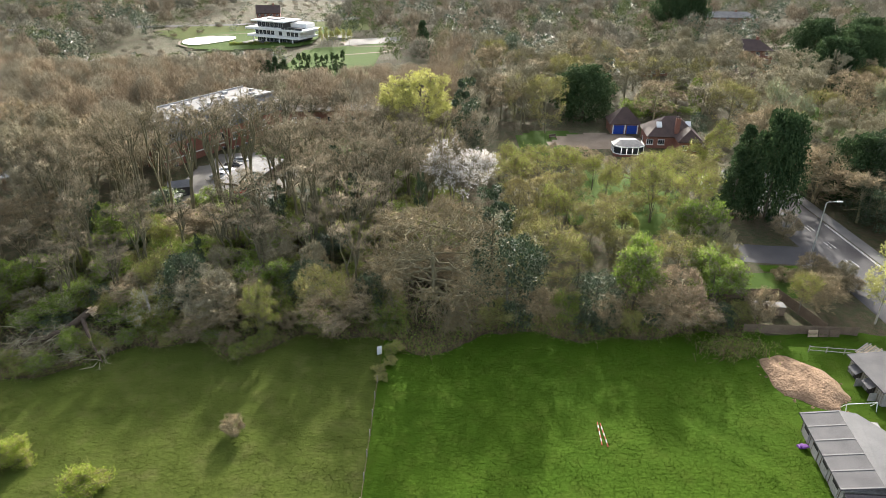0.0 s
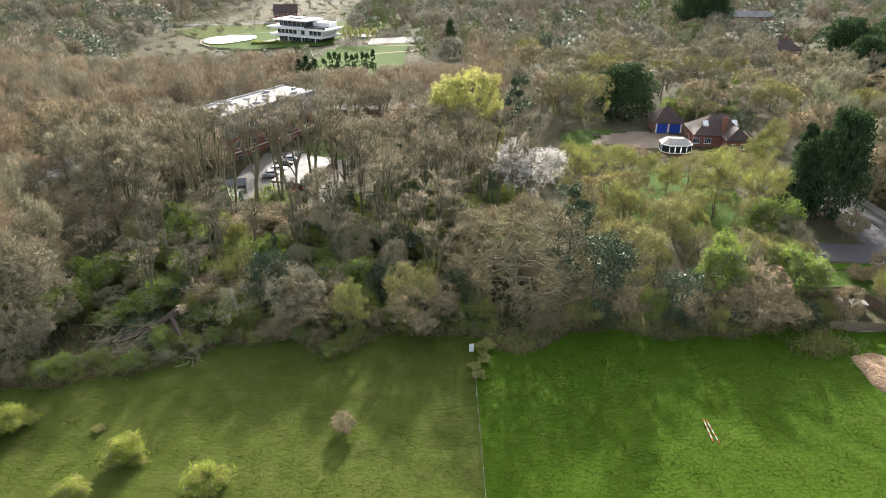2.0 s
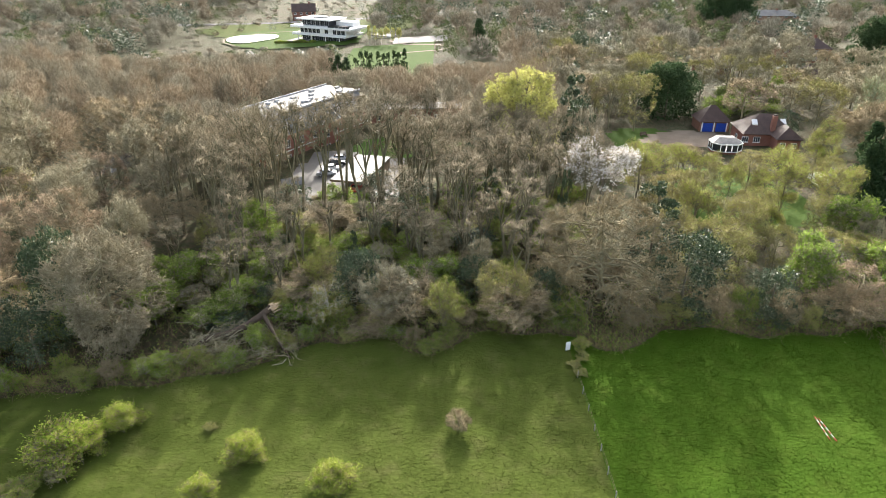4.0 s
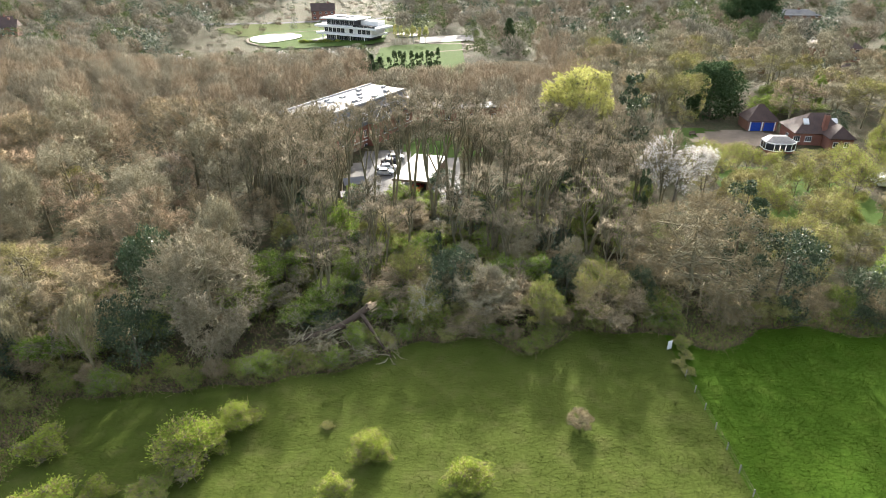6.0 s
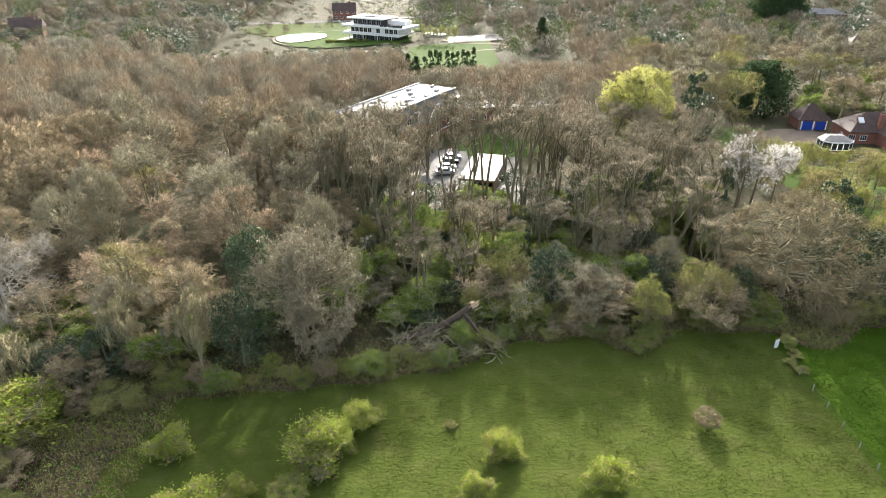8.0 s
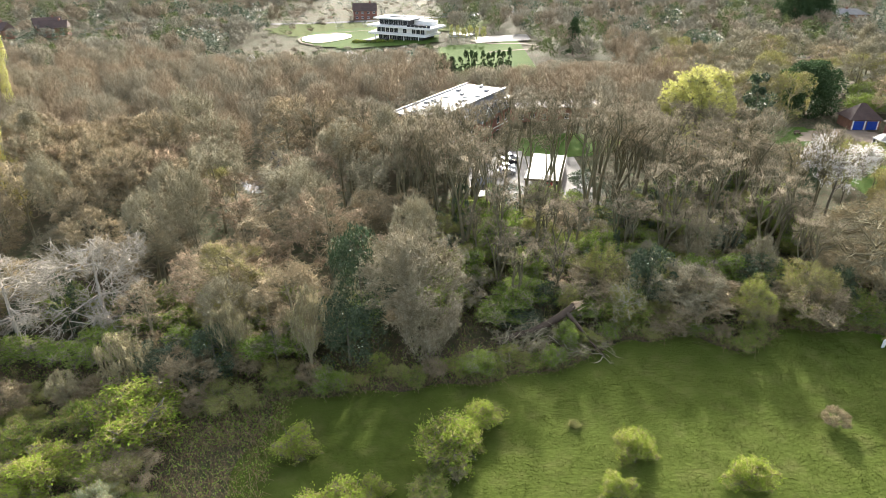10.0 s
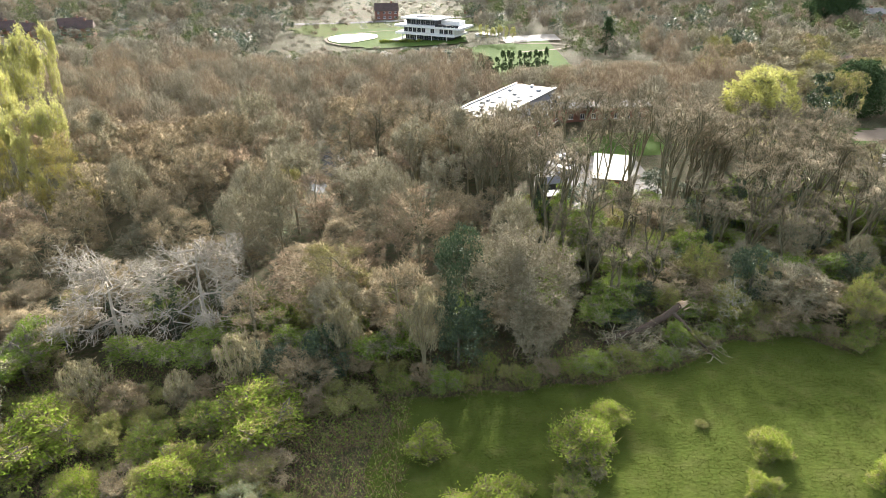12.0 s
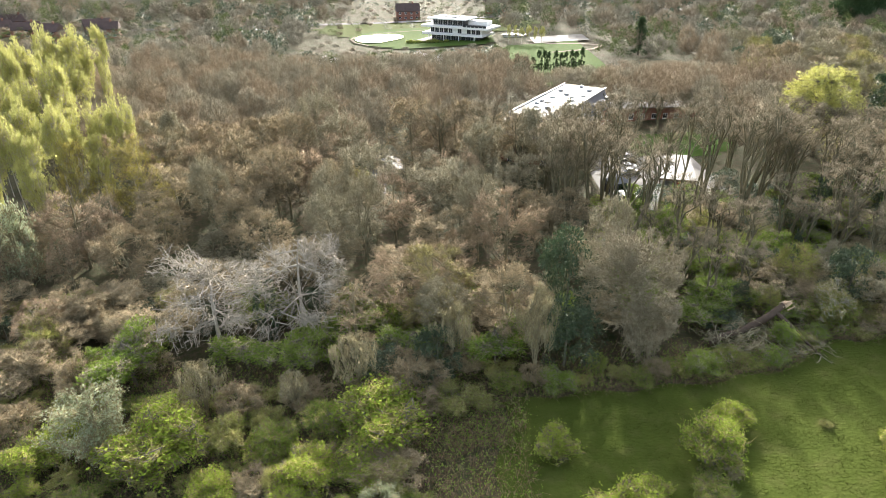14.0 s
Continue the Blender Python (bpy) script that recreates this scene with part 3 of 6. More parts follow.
def grass_material(name, lush, dull, dry, streak=0.4):
    m, n, l, s = material(name, 0.95)
    s.inputs["Specular IOR Level"].default_value = 0.05
    a = mix(n, l, noise_fac(n, l, 0.11, 5, 0.38, 0.62), lush, dull)
    b = mix(n, l, noise_fac(n, l, 1.3, 6, 0.35, 0.7), lush, dull)
    c = mix(n, l, 0.5, a, b)
    c = mix(n, l, ramp(n, l, noise_fac(n, l, 0.45, 8, 0.5, 0.75), 0.0, 1.6), c, dry)
    fine = noise_fac(n, l, 2.6, 10, 0.3, 0.7, stretch=(0.8, 1.2, 1))
    c = mix(n, l, ramp(n, l, fine, -0.2, 2.2), c, tuple(1.45 * v for v in lush))
    l.new(c, s.inputs["Base Color"])
    bump(n, l, s, fine, 0.7, 0.04)
    return m


FLOOR = litter_material()
PASTURE = grass_material("grazed_pasture", (0.048, 0.066, 0.011), (0.066, 0.080, 0.017), (0.105, 0.098, 0.037))
MEADOW = grass_material("lush_meadow", (0.034, 0.070, 0.005), (0.048, 0.084, 0.007), (0.07, 0.09, 0.014))
LAWN = grass_material("lawn", (0.042, 0.075, 0.014), (0.055, 0.087, 0.018), (0.085, 0.105, 0.027))


def steps(a, b, d):
    return list(np.linspace(a, b, max(2, int(round((b - a) / d)) + 1)))


tagged(sheet("ground", [-3000, -900] + steps(-420, -160, 26) + steps(-155, 155, 5) + steps(160, 420, 26) + [900, 3000], [-900, -200, -60] + steps(-20, 170, 5) + steps(180, 420, 20) + [900, 4000], FLOOR, 0, 0.0), "woodland floor of leaf litter, ivy and moss", "ground", kind="structure")


def field_edge(x):
    """The far edge of the pastures, where the trees begin."""
    e = 66.0 + 0.9 * math.sin(x * 0.23) + 0.6 * math.sin(x * 0.61 + 1)
    if x < -37.5:
        e = float(np.interp(-x, (37.5, 41.5, 46.6, 53, 60, 77, 90), (66.5, 62.6, 60.2, 58.8, 57.9, 57.0, 55))) + 0.4 * math.sin(x * 0.7)
    if -30 < x < -17:
        e -= 4.5 * math.sin((x + 30) / 13 * math.pi)
    if -6 < x < 5:
        e -= 4.0 * math.sin((x + 6) / 11 * math.pi)
    if x > 30:
        e = 66.5 + 0.5 * math.sin(x)
    return e


def ragged_edge(x):
    return field_edge(x) + 0.7 * noise.noise((x * 0.8, 2, 0)) + 0.3 * noise.noise((x * 2.3, 5, 0))


FENCE_X = -7.3
tagged(sheet("pasture", steps(-100, FENCE_X, 1.2), steps(-180, 20, 10) + steps(21, 68, 1.2), PASTURE, 0.06, 0.16, None, ragged_edge, lambda y: -80.4 - 0.2 * (50 - max(y, 20)) * (y < 50) + 0.8 * math.sin(y * 0.5)), "close-grazed dull green pasture", "pasture", kind="structure")
tagged(sheet("meadow", steps(FENCE_X, 72, 1.2), steps(-180, 20, 10) + steps(21, 70, 1.2), MEADOW, 0.06, 0.16, None, ragged_edge), "lush bright green meadow grass", "meadow", kind="structure")
tagged(sheet("rough_grass", steps(-190, 10, 6), steps(300, 440, 6), PASTURE, 0.3, 0.0, lambda x, y: ((x + 95) / 62) ** 2 + ((y - 368) / 34) ** 2 < 1), "rough olive grassland round the mown lawn", "grassland", kind="structure")
tagged(sheet("lawn", steps(-150, -10, 4), steps(208, 384, 4), LAWN, 0.5, 0.0, lambda x, y: ((x + 88) / 45) ** 2 + ((y - 338) / 36) ** 2 < 1 and x < -62 or (-64 < x < -24 and 212 < y < 303 + 0.15 * x)), "mown bright green lawn round the modern house", "lawn", kind="structure")

def tufts(name, label, mat, n, box, inside, tall, seed):
    """Short tufts of grass all over a pasture."""
    rng = np.random.default_rng(seed)
    x, y = rng.uniform(box[0], box[1], n), rng.uniform(box[2], box[3], n)
    keep = np.array([inside(a, b) for a, b in zip(x, y)])
    x, y = x[keep], y[keep]
    z = np.array([ground_z(a, b) + 0.05 + 0.16 * (0.6 + noise.noise((a * 0.35, b * 0.35, 3.1))) for a, b in zip(x, y)])
    S = np.stack([x, y, z], -1)
    E = S + np.stack([rng.normal(size=len(x)) * 0.06, rng.normal(size=len(x)) * 0.06, rng.uniform(*tall, len(x))], -1)
    return tagged(link_mesh(name, *spikes(S, E, rng.uniform(0.02, 0.045, len(x)), rng), mat), label, "grass", kind="stuff")


GRASS_DULL = leaf_material("dull_grass_blades", (0.058, 0.078, 0.013), (0.075, 0.092, 0.018), (0.11, 0.115, 0.037), 0.8)
GRASS_LUSH = leaf_material("lush_grass_blades", (0.044, 0.09, 0.006), (0.058, 0.108, 0.008), (0.09, 0.135, 0.016), 0.8)
tufts("grass_tufts", "short tufts of grazed pasture grass", GRASS_DULL, 90000, (-82, FENCE_X, 37, 67), lambda x, y: y < field_edge(x) - 0.5 and x > -79.5, (0.03, 0.08), 51)
tufts("grass_tufts", "lush tufts of long meadow grass", GRASS_LUSH, 80000, (FENCE_X, 62, 37, 68), lambda x, y: y < field_edge(x) - 0.5, (0.04, 0.11), 52)

# ---- key trees ----
plant("oak", -1, 74.5, 14.8, 10.5, label="large bare oak with a wide brown budding crown")
plant("holly", 8.2, 69.8, 12.5, 4.8)
plant("ivy", 7.0, 80.0, 15.2, 3.4)
plant("olive", 14, 75.5, 12.3, 5.6)
plant("holly", 19.5, 69, 7.5, 3.6)
plant("green", 25.5, 72.5, 11, 4.6)
plant("rose", 30, 69.5, 8.8, 4.4)
plant("green", 36.5, 74, 9.5, 4.6)
plant("pale", -63.1, 65.0, 17.6, 8.2)
for x, y, h, r in ((-116.5, 69, 16.5, 8.4), (-105.6, 71.5, 16.5, 7.4)):
    plant("dead", x, y, h, r)
plant("ivy", -110.5, 71, 9, 1.8)
plant("green", -124.6, 61.5, 8, 6.2, label="dark green small tree in leaf below a dead tree")
plant("scrub", -137, 61.8, 6.5, 5.9)
plant("spring", -136.9, 65.5, 7, 3.7)
plant("green", -104, 64.6, 5.5, 3.9)
plant("green", -112, 65, 4.5, 3.5)
plant("crooked", -98.1, 67.8, 12.5, 5.2)
plant("tan", -87.6, 71, 14.2, 6.3)
plant("olive", -103.4, 113.3, 11, 3.6)
for x, y, h, r in ((-139.6, 104, 19.5, 6.5), (-152, 105, 13, 3.4)):
    plant("gold", x, y, h, r)
for x, y, h, r in ((-156, 124, 21, 4.6), (-169, 134, 21, 4.2), (-166, 117, 21, 3.4), (-184, 144, 22, 3.2), (-184, 160, 23, 3.4), (-162, 105, 17, 2.9), (-153.7, 106, 19, 2.6), (-180, 165, 22, 4.6), (-174, 166, 22, 3.4), (-155, 98, 16, 2.8), (-163, 112, 18, 3.2), (-176, 126, 20, 3.6), (-148, 118, 17, 3.6), (-190, 152, 22, 3.6), (-158, 118, 15, 4.2), (-172, 142, 17, 4.6), (-180, 140, 16, 4.4), (-165, 126, 14, 4), (-186, 172, 19, 4.6), (-176, 154, 18, 4.4), (-150, 111, 13, 3.8), (-170, 112, 15, 4), (-195, 165, 20, 4.4)):
    plant("birch", x, y, h, r)
for x, y, h, r in ((-153, 91, 10, 5.0), (-150, 83, 8, 3.2)):
    plant("sage", x, y, h, r)
plant("spring", 49.5, 116, 16.5, 5.6, label="tall tree hazed with pale yellow-green catkins")
plant("spring", 57, 128, 11, 4.6)
plant("willow", -5, 134, 22.5, 9)
plant("conifer", 38, 170, 14, 8)
plant("ivy", 5, 131, 16.5, 4)
plant("conifer", 57.2, 103.5, 17.5, 4.6, label="tall dense dark green conifer beside the road")
plant("spruce", 51.6, 104.5, 13, 4.4)
plant("spruce", 54.0, 108.5, 17, 4.4)
plant("holly", 72.8, 92.5, 8.5, 4.2)
plant("holly", 73.5, 101, 10, 4.6)
plant("conifer", 77, 110, 12, 5.5)
plant("holly", 72.5, 117, 9, 4.4)
plant("sage", 74, 85, 6, 3.6)
plant("olive", 35, 187, 15.5, 6)
plant("topiary", 71, 178, 9.5, 2.3)
plant("blossom", 3, 96, 17, 7)
plant("spring", 36, 101, 13, 5.2)
plant("green", 38.5, 86, 8, 3.8)
plant("palescrub", 39.5, 83, 8.5, 4.2)
plant("rose", -86.0, 79.5, 18.5, 6.6)
plant("rose", -90, 73, 13.8, 7.2)
plant("holly", -71.1, 69, 12.5, 3.8, label="glossy holly with glints coloured into its pale upper leaves")
plant("holly", -72.1, 62.8, 8, 3.8)
plant("green", -80.6, 61.8, 8, 3.0)
plant("palescrub", -76.0, 60.1, 7.6, 2.3)
plant("palescrub", -85.9, 61.6, 6.5, 2.2)
plant("grey", -29.9, 69.2, 9.2, 4.9, label="low rounded bare tree with fine grey twigs at the wood edge")
plant("shoots", -22.6, 65.8, 8.4, 2.9)
plant("olive", -15.0, 68.2, 9.4, 4.2)
plant("holly", -9.2, 70.5, 9, 3.0)
plant("holly", -33.5, 71.5, 7.5, 3.2)
plant("mossy", -36.9, 68.2, 8.0, 3.0)
plant("spring", -40.8, 75.5, 6, 2.8)
plant("spring", -44.5, 70.5, 4.5, 2.2)
for k, x, y, h, r in (("hawthorn", -129.2, 47.5, 4, 3.3), ("sage", -123.3, 49.5, 4.2, 3.3), ("hawthorn", -116.6, 48.3, 4.2, 3.4), ("budding", -110.2, 50.5, 4.5, 3.3), ("thicket", -104.6, 49.9, 4, 3.0), ("thicket", -99.3, 52.4, 4.5, 3.4), ("hawthorn", -93.6, 51.7, 4, 3.4), ("budding", -92.3, 44.9, 3.2, 2.8), ("budding", -85.7, 56.3, 4.2, 4.0), ("palescrub", -104.1, 56.8, 5.5, 2.6), ("scrub", -90.2, 58.5, 5, 2.5), ("budding", -106.5, 53.4, 5, 2.6), ("scrub", -110.0, 55.6, 5, 3.2), ("thicket", -119.4, 55.5, 3.5, 3.1), ("sage", -92.7, 41.3, 3, 2.0), ("palescrub", -97, 58.5, 5.5, 2.6), ("palescrub", -114, 56, 4.6, 2.4), ("thicket", -97.5, 46, 3, 2.6), ("budding", -103, 44.5, 3.2, 2.6), ("hawthorn", -109.5, 44, 3.4, 2.6), ("thicket", -122, 42.5, 3.2, 3)):
    plant(k, x, y, h, r)
plant("scrub", -21.1, 48.6, 2.6, 1.5, label="bare grey-brown thorn bush standing alone in the pasture")
plant("hawthorn", -41.9, 46.0, 2.2, 1.7)
plant("hawthorn", -32.6, 41.6, 2.7, 1.8)
plant("hawthorn", -44.6, 41.2, 2.3, 2.1)
plant("hawthorn", -60.0, 46.8, 3.6, 2.8)
plant("hawthorn", -56.5, 51.3, 2.4, 1.8)
plant("hawthorn", -76.0, 48.2, 3.8, 2.7, label="pale yellow-green budding bush at the pasture edge")
plant("thicket", -62.0, 42.0, 2.6, 2.5)
plant("hawthorn", -67.5, 42.0, 2.6, 1.9)
plant("hawthorn", -70.5, 39.0, 3.0, 2.2)
plant("hawthorn", -58.6, 48.2, 2.6, 1.7)
plant("thicket", -60.8, 44.6, 2.0, 1.6)
plant("palescrub", -59.4, 43.6, 1.8, 1.4)
plant("scrub", 56.3, 94.5, 5, 2.8)
plant("scrub", 54, 81.2, 4.2, 2.4)
plant("palescrub", 57, 78.5, 3.8, 2.2)

for x, y, h, r in ((-79, 123, 20, 5.5), (-72, 118, 20, 5), (-65, 121, 19, 5), (-59, 127, 18, 4.8), (-55, 134, 17, 4.6), (-63, 112, 20, 5), (-50, 142, 16, 4.4), (-87, 127, 19, 5.6), (-44, 149, 15, 4.4), (-39, 153, 14, 4.4), (-33, 155, 13, 4.4), (-27, 153, 13, 4)):
    plant("ash", x, y, h, r)

for x, y, h, r in ((33, 134, 4.5, 3.2), (29, 129, 5.5, 3.4), (36, 130, 4.2, 3.0), (25, 133, 5, 3)):
    plant("rose", x, y, h, r, label="low shrub with rosy bare twigs in a garden")
plant("holly", 62, 152, 8, 4)
for x, y, h, r in ((51, 167, 6, 4), (57, 172, 5.5, 4.2), (63, 168, 5, 3.6), (68, 185, 5, 4), (60, 182, 6, 4.4)):
    plant("green", x, y, h, r)
for x, y, h, r in ((118, 196, 16, 7.5), (131, 206, 18, 8), (142, 190, 17, 8), (126, 222, 18, 8), (108, 318, 23, 8), (119, 324, 24, 8), (150, 235, 17, 8)):
    plant("conifer", x, y, h, r)
tagged(sheet("far_pasture", steps(84, 150, 4), steps(126, 186, 4), LAWN, 0.08, 0, lambda x, y: ((x - 116) / 26) ** 2 + ((y - 156) / 26) ** 2 < 1), "bright green paddock beyond the road", "pasture", kind="structure")
for x, y in ((96, 128), (104, 124)):
    plant("scrub", x, y, 4, 3)

plant("budding", -46.8, 50.2, 0.9, 0.9, label="low grassy tussock standing in the pasture")
tagged(sheet("corner_lawn", steps(36, 54, 1.5), steps(74, 84, 1.5), LAWN, 0.05, 0, lambda x, y: ((x - 45) / 8.5) ** 2 + ((y - 79.2) / 3.8) ** 2 < 1), "bright green lawn behind the compost corner", "lawn", kind="structure")

# ---- filling woods ----
KEEP = [(-44, 126, 13), (-34, 142, 13), (40, 146, 14), (52, 148, 9), (-1, 74, 9), (8, 70, 4), (-5, 134, 8), (38, 170, 8), (-63, 65, 6.5), (-116, 68, 8), (-105, 70, 7), (-86, 79, 7), (-90, 72, 7), (-98, 67, 5), (-125, 61, 5), (-137, 62, 5), (-103, 113, 4), (-140, 104, 7), (3, 96, 5), (51, 101, 6), (71, 178, 4), (14, 75, 4), (50, 112, 5), (-100, 133, 6), (-101, 144, 6), (-101, 122, 4), (27, 148, 8), (116, 246, 9), (73, 224, 7), (98, 204, 7), (31, 131, 7), (59, 174, 13)]


def road_distance(x, y):
    """Distance from the middle of the roads."""
    near = abs(x - 62) if 60 < y < 118 else 99
    side = abs(y - 88.5) if 40 < x < 62 else 99
    return min(near, side)


def view_cap(x, y):
    """Caps tree heights so the camera still sees the lawn, pond and houses."""
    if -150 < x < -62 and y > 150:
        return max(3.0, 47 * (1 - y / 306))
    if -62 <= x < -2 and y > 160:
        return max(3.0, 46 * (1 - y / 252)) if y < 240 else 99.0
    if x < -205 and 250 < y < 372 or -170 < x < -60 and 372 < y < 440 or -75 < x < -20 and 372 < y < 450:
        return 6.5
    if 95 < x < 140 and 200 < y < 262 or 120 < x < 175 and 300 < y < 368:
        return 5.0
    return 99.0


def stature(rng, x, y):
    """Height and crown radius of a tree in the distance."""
    h = min(rng.uniform(10, 16), view_cap(x, y))
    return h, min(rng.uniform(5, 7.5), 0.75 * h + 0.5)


def in_block(x, y):
    """Whether a place lies in or close by the apartment block."""
    a = radians(59)
    u = (x + 73.3) * math.cos(a) + (y - 141.2) * math.sin(a)
    v = -(x + 73.3) * math.sin(a) + (y - 141.2) * math.cos(a)
    return -4 < u < 42 and -19 < v < 5


def spots(x0, x1, y0, y1, d, seed, gap=1.0):
    rng = random.Random(seed)
    for j in range(int((y1 - y0) / d) + 1):
        for i in range(int((x1 - x0) / d) + 1):
            x, y = x0 + (i + (j % 2) * 0.5 + rng.uniform(-0.35, 0.35)) * d, y0 + (j + rng.uniform(-0.35, 0.35)) * d
            if x > x1 or any(math.hypot(x - a, y - b) < c * gap for a, b, c in KEEP) or road_distance(x, y) < 7.5:
                continue
            if in_block(x, y):
                continue
            yield x, y, rng


stand = random.Random(11)
x = -68.0
while x < 3:
    open_view = -52 < x < -32
    y = stand.uniform(96, 106)
    plant("thin" if open_view else "ash", x, y, stand.uniform(20.5, 24) * (0.86 if x > -22 else 1), stand.uniform(3.8, 4.8))
    x += stand.uniform(2.8, 4.2) if open_view else stand.uniform(2.4, 4.0)
for x, y, h, r in ((-62, 112, 20, 4.6), (-57, 109, 20, 4.4), (-60, 119, 19, 4.6), (-66, 121, 19, 4.8), (-55, 115, 17.5, 4), (-70, 126, 18, 4.8), (-67, 113, 20, 4.8)):
    plant("ash", x, y, h, r)
for x, y, h, r in ((-66, 129, 16.5, 4.8), (-63, 125, 17, 4.6), (-60.5, 130, 15, 4.4), (-69.5, 131, 15.5, 4.6), (-57, 125, 15.5, 4)):
    plant("grey", x, y, h, r)
for x, y, rng in spots(-62, -4, 75, 97, 5.6, 23, 0.8):
    if rng.random() < 0.55:
        plant("thin", x, y, rng.uniform(8, 13), rng.uniform(2.8, 3.6))
    else:
        plant(rng.choice(["green", "grey", "spring"]), x, y, rng.uniform(5.5, 8.5), rng.uniform(2.8, 3.8))
for x, y, rng in spots(-30, 2, 106, 128, 7.0, 19):
    plant("ash", x, y, rng.uniform(15, 19), rng.uniform(4, 5))
for x, y, h, r in ((-52, 84, 17, 4.2), (-46, 88, 15, 3.6), (-57, 90, 19, 4.4), (-27, 86, 15, 4), (-33, 91, 13, 3.4), (-20, 88, 16, 4.4), (-13, 84, 14, 4), (-9, 91, 15, 4.2)):
    plant("thin", x, y, h, r)
for x, y, h, r in ((-55, 79, 9, 4.2), (-48, 80, 8, 3.8), (-24, 80, 8.5, 4), (-18, 77, 8, 4), (-41, 84, 7, 3.6)):
    plant("grey", x, y, h, r)
for x, y, h, r in ((-14.5, 97, 11, 1.6), (-3.5, 92, 15, 2.2), (-26.5, 94, 9, 1.7), (-18.5, 102, 12, 1.7), (-57.5, 96, 9, 1.6), (-35.5, 82, 9, 1.8)):
    plant("ivy", x, y, h, r)
for x, y, rng in spots(-182, -64, 66, 134, 8.0, 12):
    if x < -150 and y > 92:
        if rng.random() < 0.35:
            plant("birch", x, y, rng.uniform(13, 17), rng.uniform(3, 4))
    elif rng.random() < 0.94:
        plant(("back_" if y > 98 else "") + rng.choice(["brown", "brown", "grey", "rose", "brown", "grey"]), x, y, rng.uniform(9.5, 13) if y < 82 and x < -80 else rng.uniform(13, 19), rng.uniform(5, 7.0))
for x, y, rng in spots(-60, 3, 70, 108, 5.4, 13, 0.7):
    k = rng.choice(["thicket", "thicket", "green", "budding", "thicket", "scrub", "holly", "thicket", "green"])
    plant(k, x, y, rng.uniform(3.0, 6.0), rng.uniform(2.6, 4.0))
for x, y, rng in spots(-175, -62, 61, 80, 4.8, 18, 0.4):
    if not (-80 < x < -54 and y < 66) and not (-124 < x < -99 and y < 72):
        plant(rng.choice(["thicket", "scrub", "thicket", "budding", "holly", "scrub", "green"]), x, y, rng.uniform(3.5, 6.5), rng.uniform(2.4, 3.6))
hem = random.Random(43)
x = -79.5
while x < -7:
    plant(hem.choice(["thicket", "thicket", "green" if -60 < x < -36 else "scrub", "green", "budding"]), x, field_edge(x) + hem.uniform(0.8, 3.4), hem.uniform(1.4, 3.2), hem.uniform(1.3, 2.3))
    x += hem.uniform(1.3, 2.4)
x = 6.5
edge_rng = random.Random(41)
while x < 41:
    plant(edge_rng.choice(["scrub", "thicket", "thicket", "budding", "budding", "holly", "scrub"]), x, field_edge(x) + edge_rng.uniform(1.2, 3.0), edge_rng.uniform(3.5, 6.5), edge_rng.uniform(2.2, 3.2))
    x += edge_rng.uniform(2.4, 3.6)
for x, y, rng in spots(-142, -82, 37, 62, 4.2, 14, 0.5):
    if x > -90 and y < 52:
        continue
    k = rng.choice(["hawthorn", "thicket", "budding", "budding", "thicket", "scrub", "budding"])
    plant(k, x, y, rng.uniform(1.8, 3.2), rng.uniform(1.6, 2.6))
for x, y, rng in spots(11, 56, 80, 134, 7.0, 15):
    if x > 40 and y < 100:
        continue
    plant(rng.choice(["spring", "spring", "olive", "tan", "grey", "spring", "olive"]), x, y, min(rng.uniform(7.0, 11.5), 42 * (1 - y / 141)), rng.uniform(3.4, 4.8))
for x, y, rng in spots(8, 125, 157, 232, 9.5, 16):
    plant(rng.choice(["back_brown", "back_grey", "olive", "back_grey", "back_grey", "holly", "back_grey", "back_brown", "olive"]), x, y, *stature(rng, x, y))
for x, y, rng in spots(71, 112, 78, 150, 7.5, 17):
    plant(rng.choice(["back_grey", "grey", "sage", "holly", "scrub", "back_brown"]), x, y, rng.uniform(8, 13), rng.uniform(4, 6))


# ---- building materials ----
RENDER_WHITE = solid("white_render", (0.72, 0.71, 0.68), (0.80, 0.79, 0.77), 0.6, 0.7)
CLADDING = solid("dark_cladding", (0.035, 0.037, 0.04), (0.06, 0.06, 0.065), 0.7, 0.5)
STONE_PAVING = solid("pale_paving", (0.12, 0.113, 0.10), (0.17, 0.16, 0.145), 0.3, 0.8)
BRICK = solid("red_brick", (0.20, 0.09, 0.065), (0.27, 0.125, 0.09), 0.8, 0.9, fine=9)
BRICK_BROWN = solid("brown_brick", (0.19, 0.10, 0.07), (0.27, 0.14, 0.10), 0.8, 0.9, fine=9)
SLATE = solid("grey_slate", (0.10, 0.105, 0.12), (0.16, 0.165, 0.18), 0.6, 0.5, fine=7)
TILE = solid("brown_roof_tiles", (0.055, 0.038, 0.034), (0.10, 0.065, 0.055), 0.5, 0.75, fine=8)
MEMBRANE = solid("pale_roof_membrane", (0.085, 0.085, 0.085), (0.20, 0.195, 0.19), 0.35, 0.6, spec=0.25, fine=2.5)
LEAD = solid("grey_lead", (0.28, 0.29, 0.30), (0.38, 0.38, 0.38), 0.6, 0.45)
FELT = solid("grey_roofing_felt", (0.065, 0.062, 0.065), (0.12, 0.116, 0.116), 0.5, 0.8, fine=12)
SHEET_ROOF = solid("weathered_sheet_roof", (0.12, 0.118, 0.116), (0.20, 0.195, 0.19), 0.35, 0.7, fine=10)
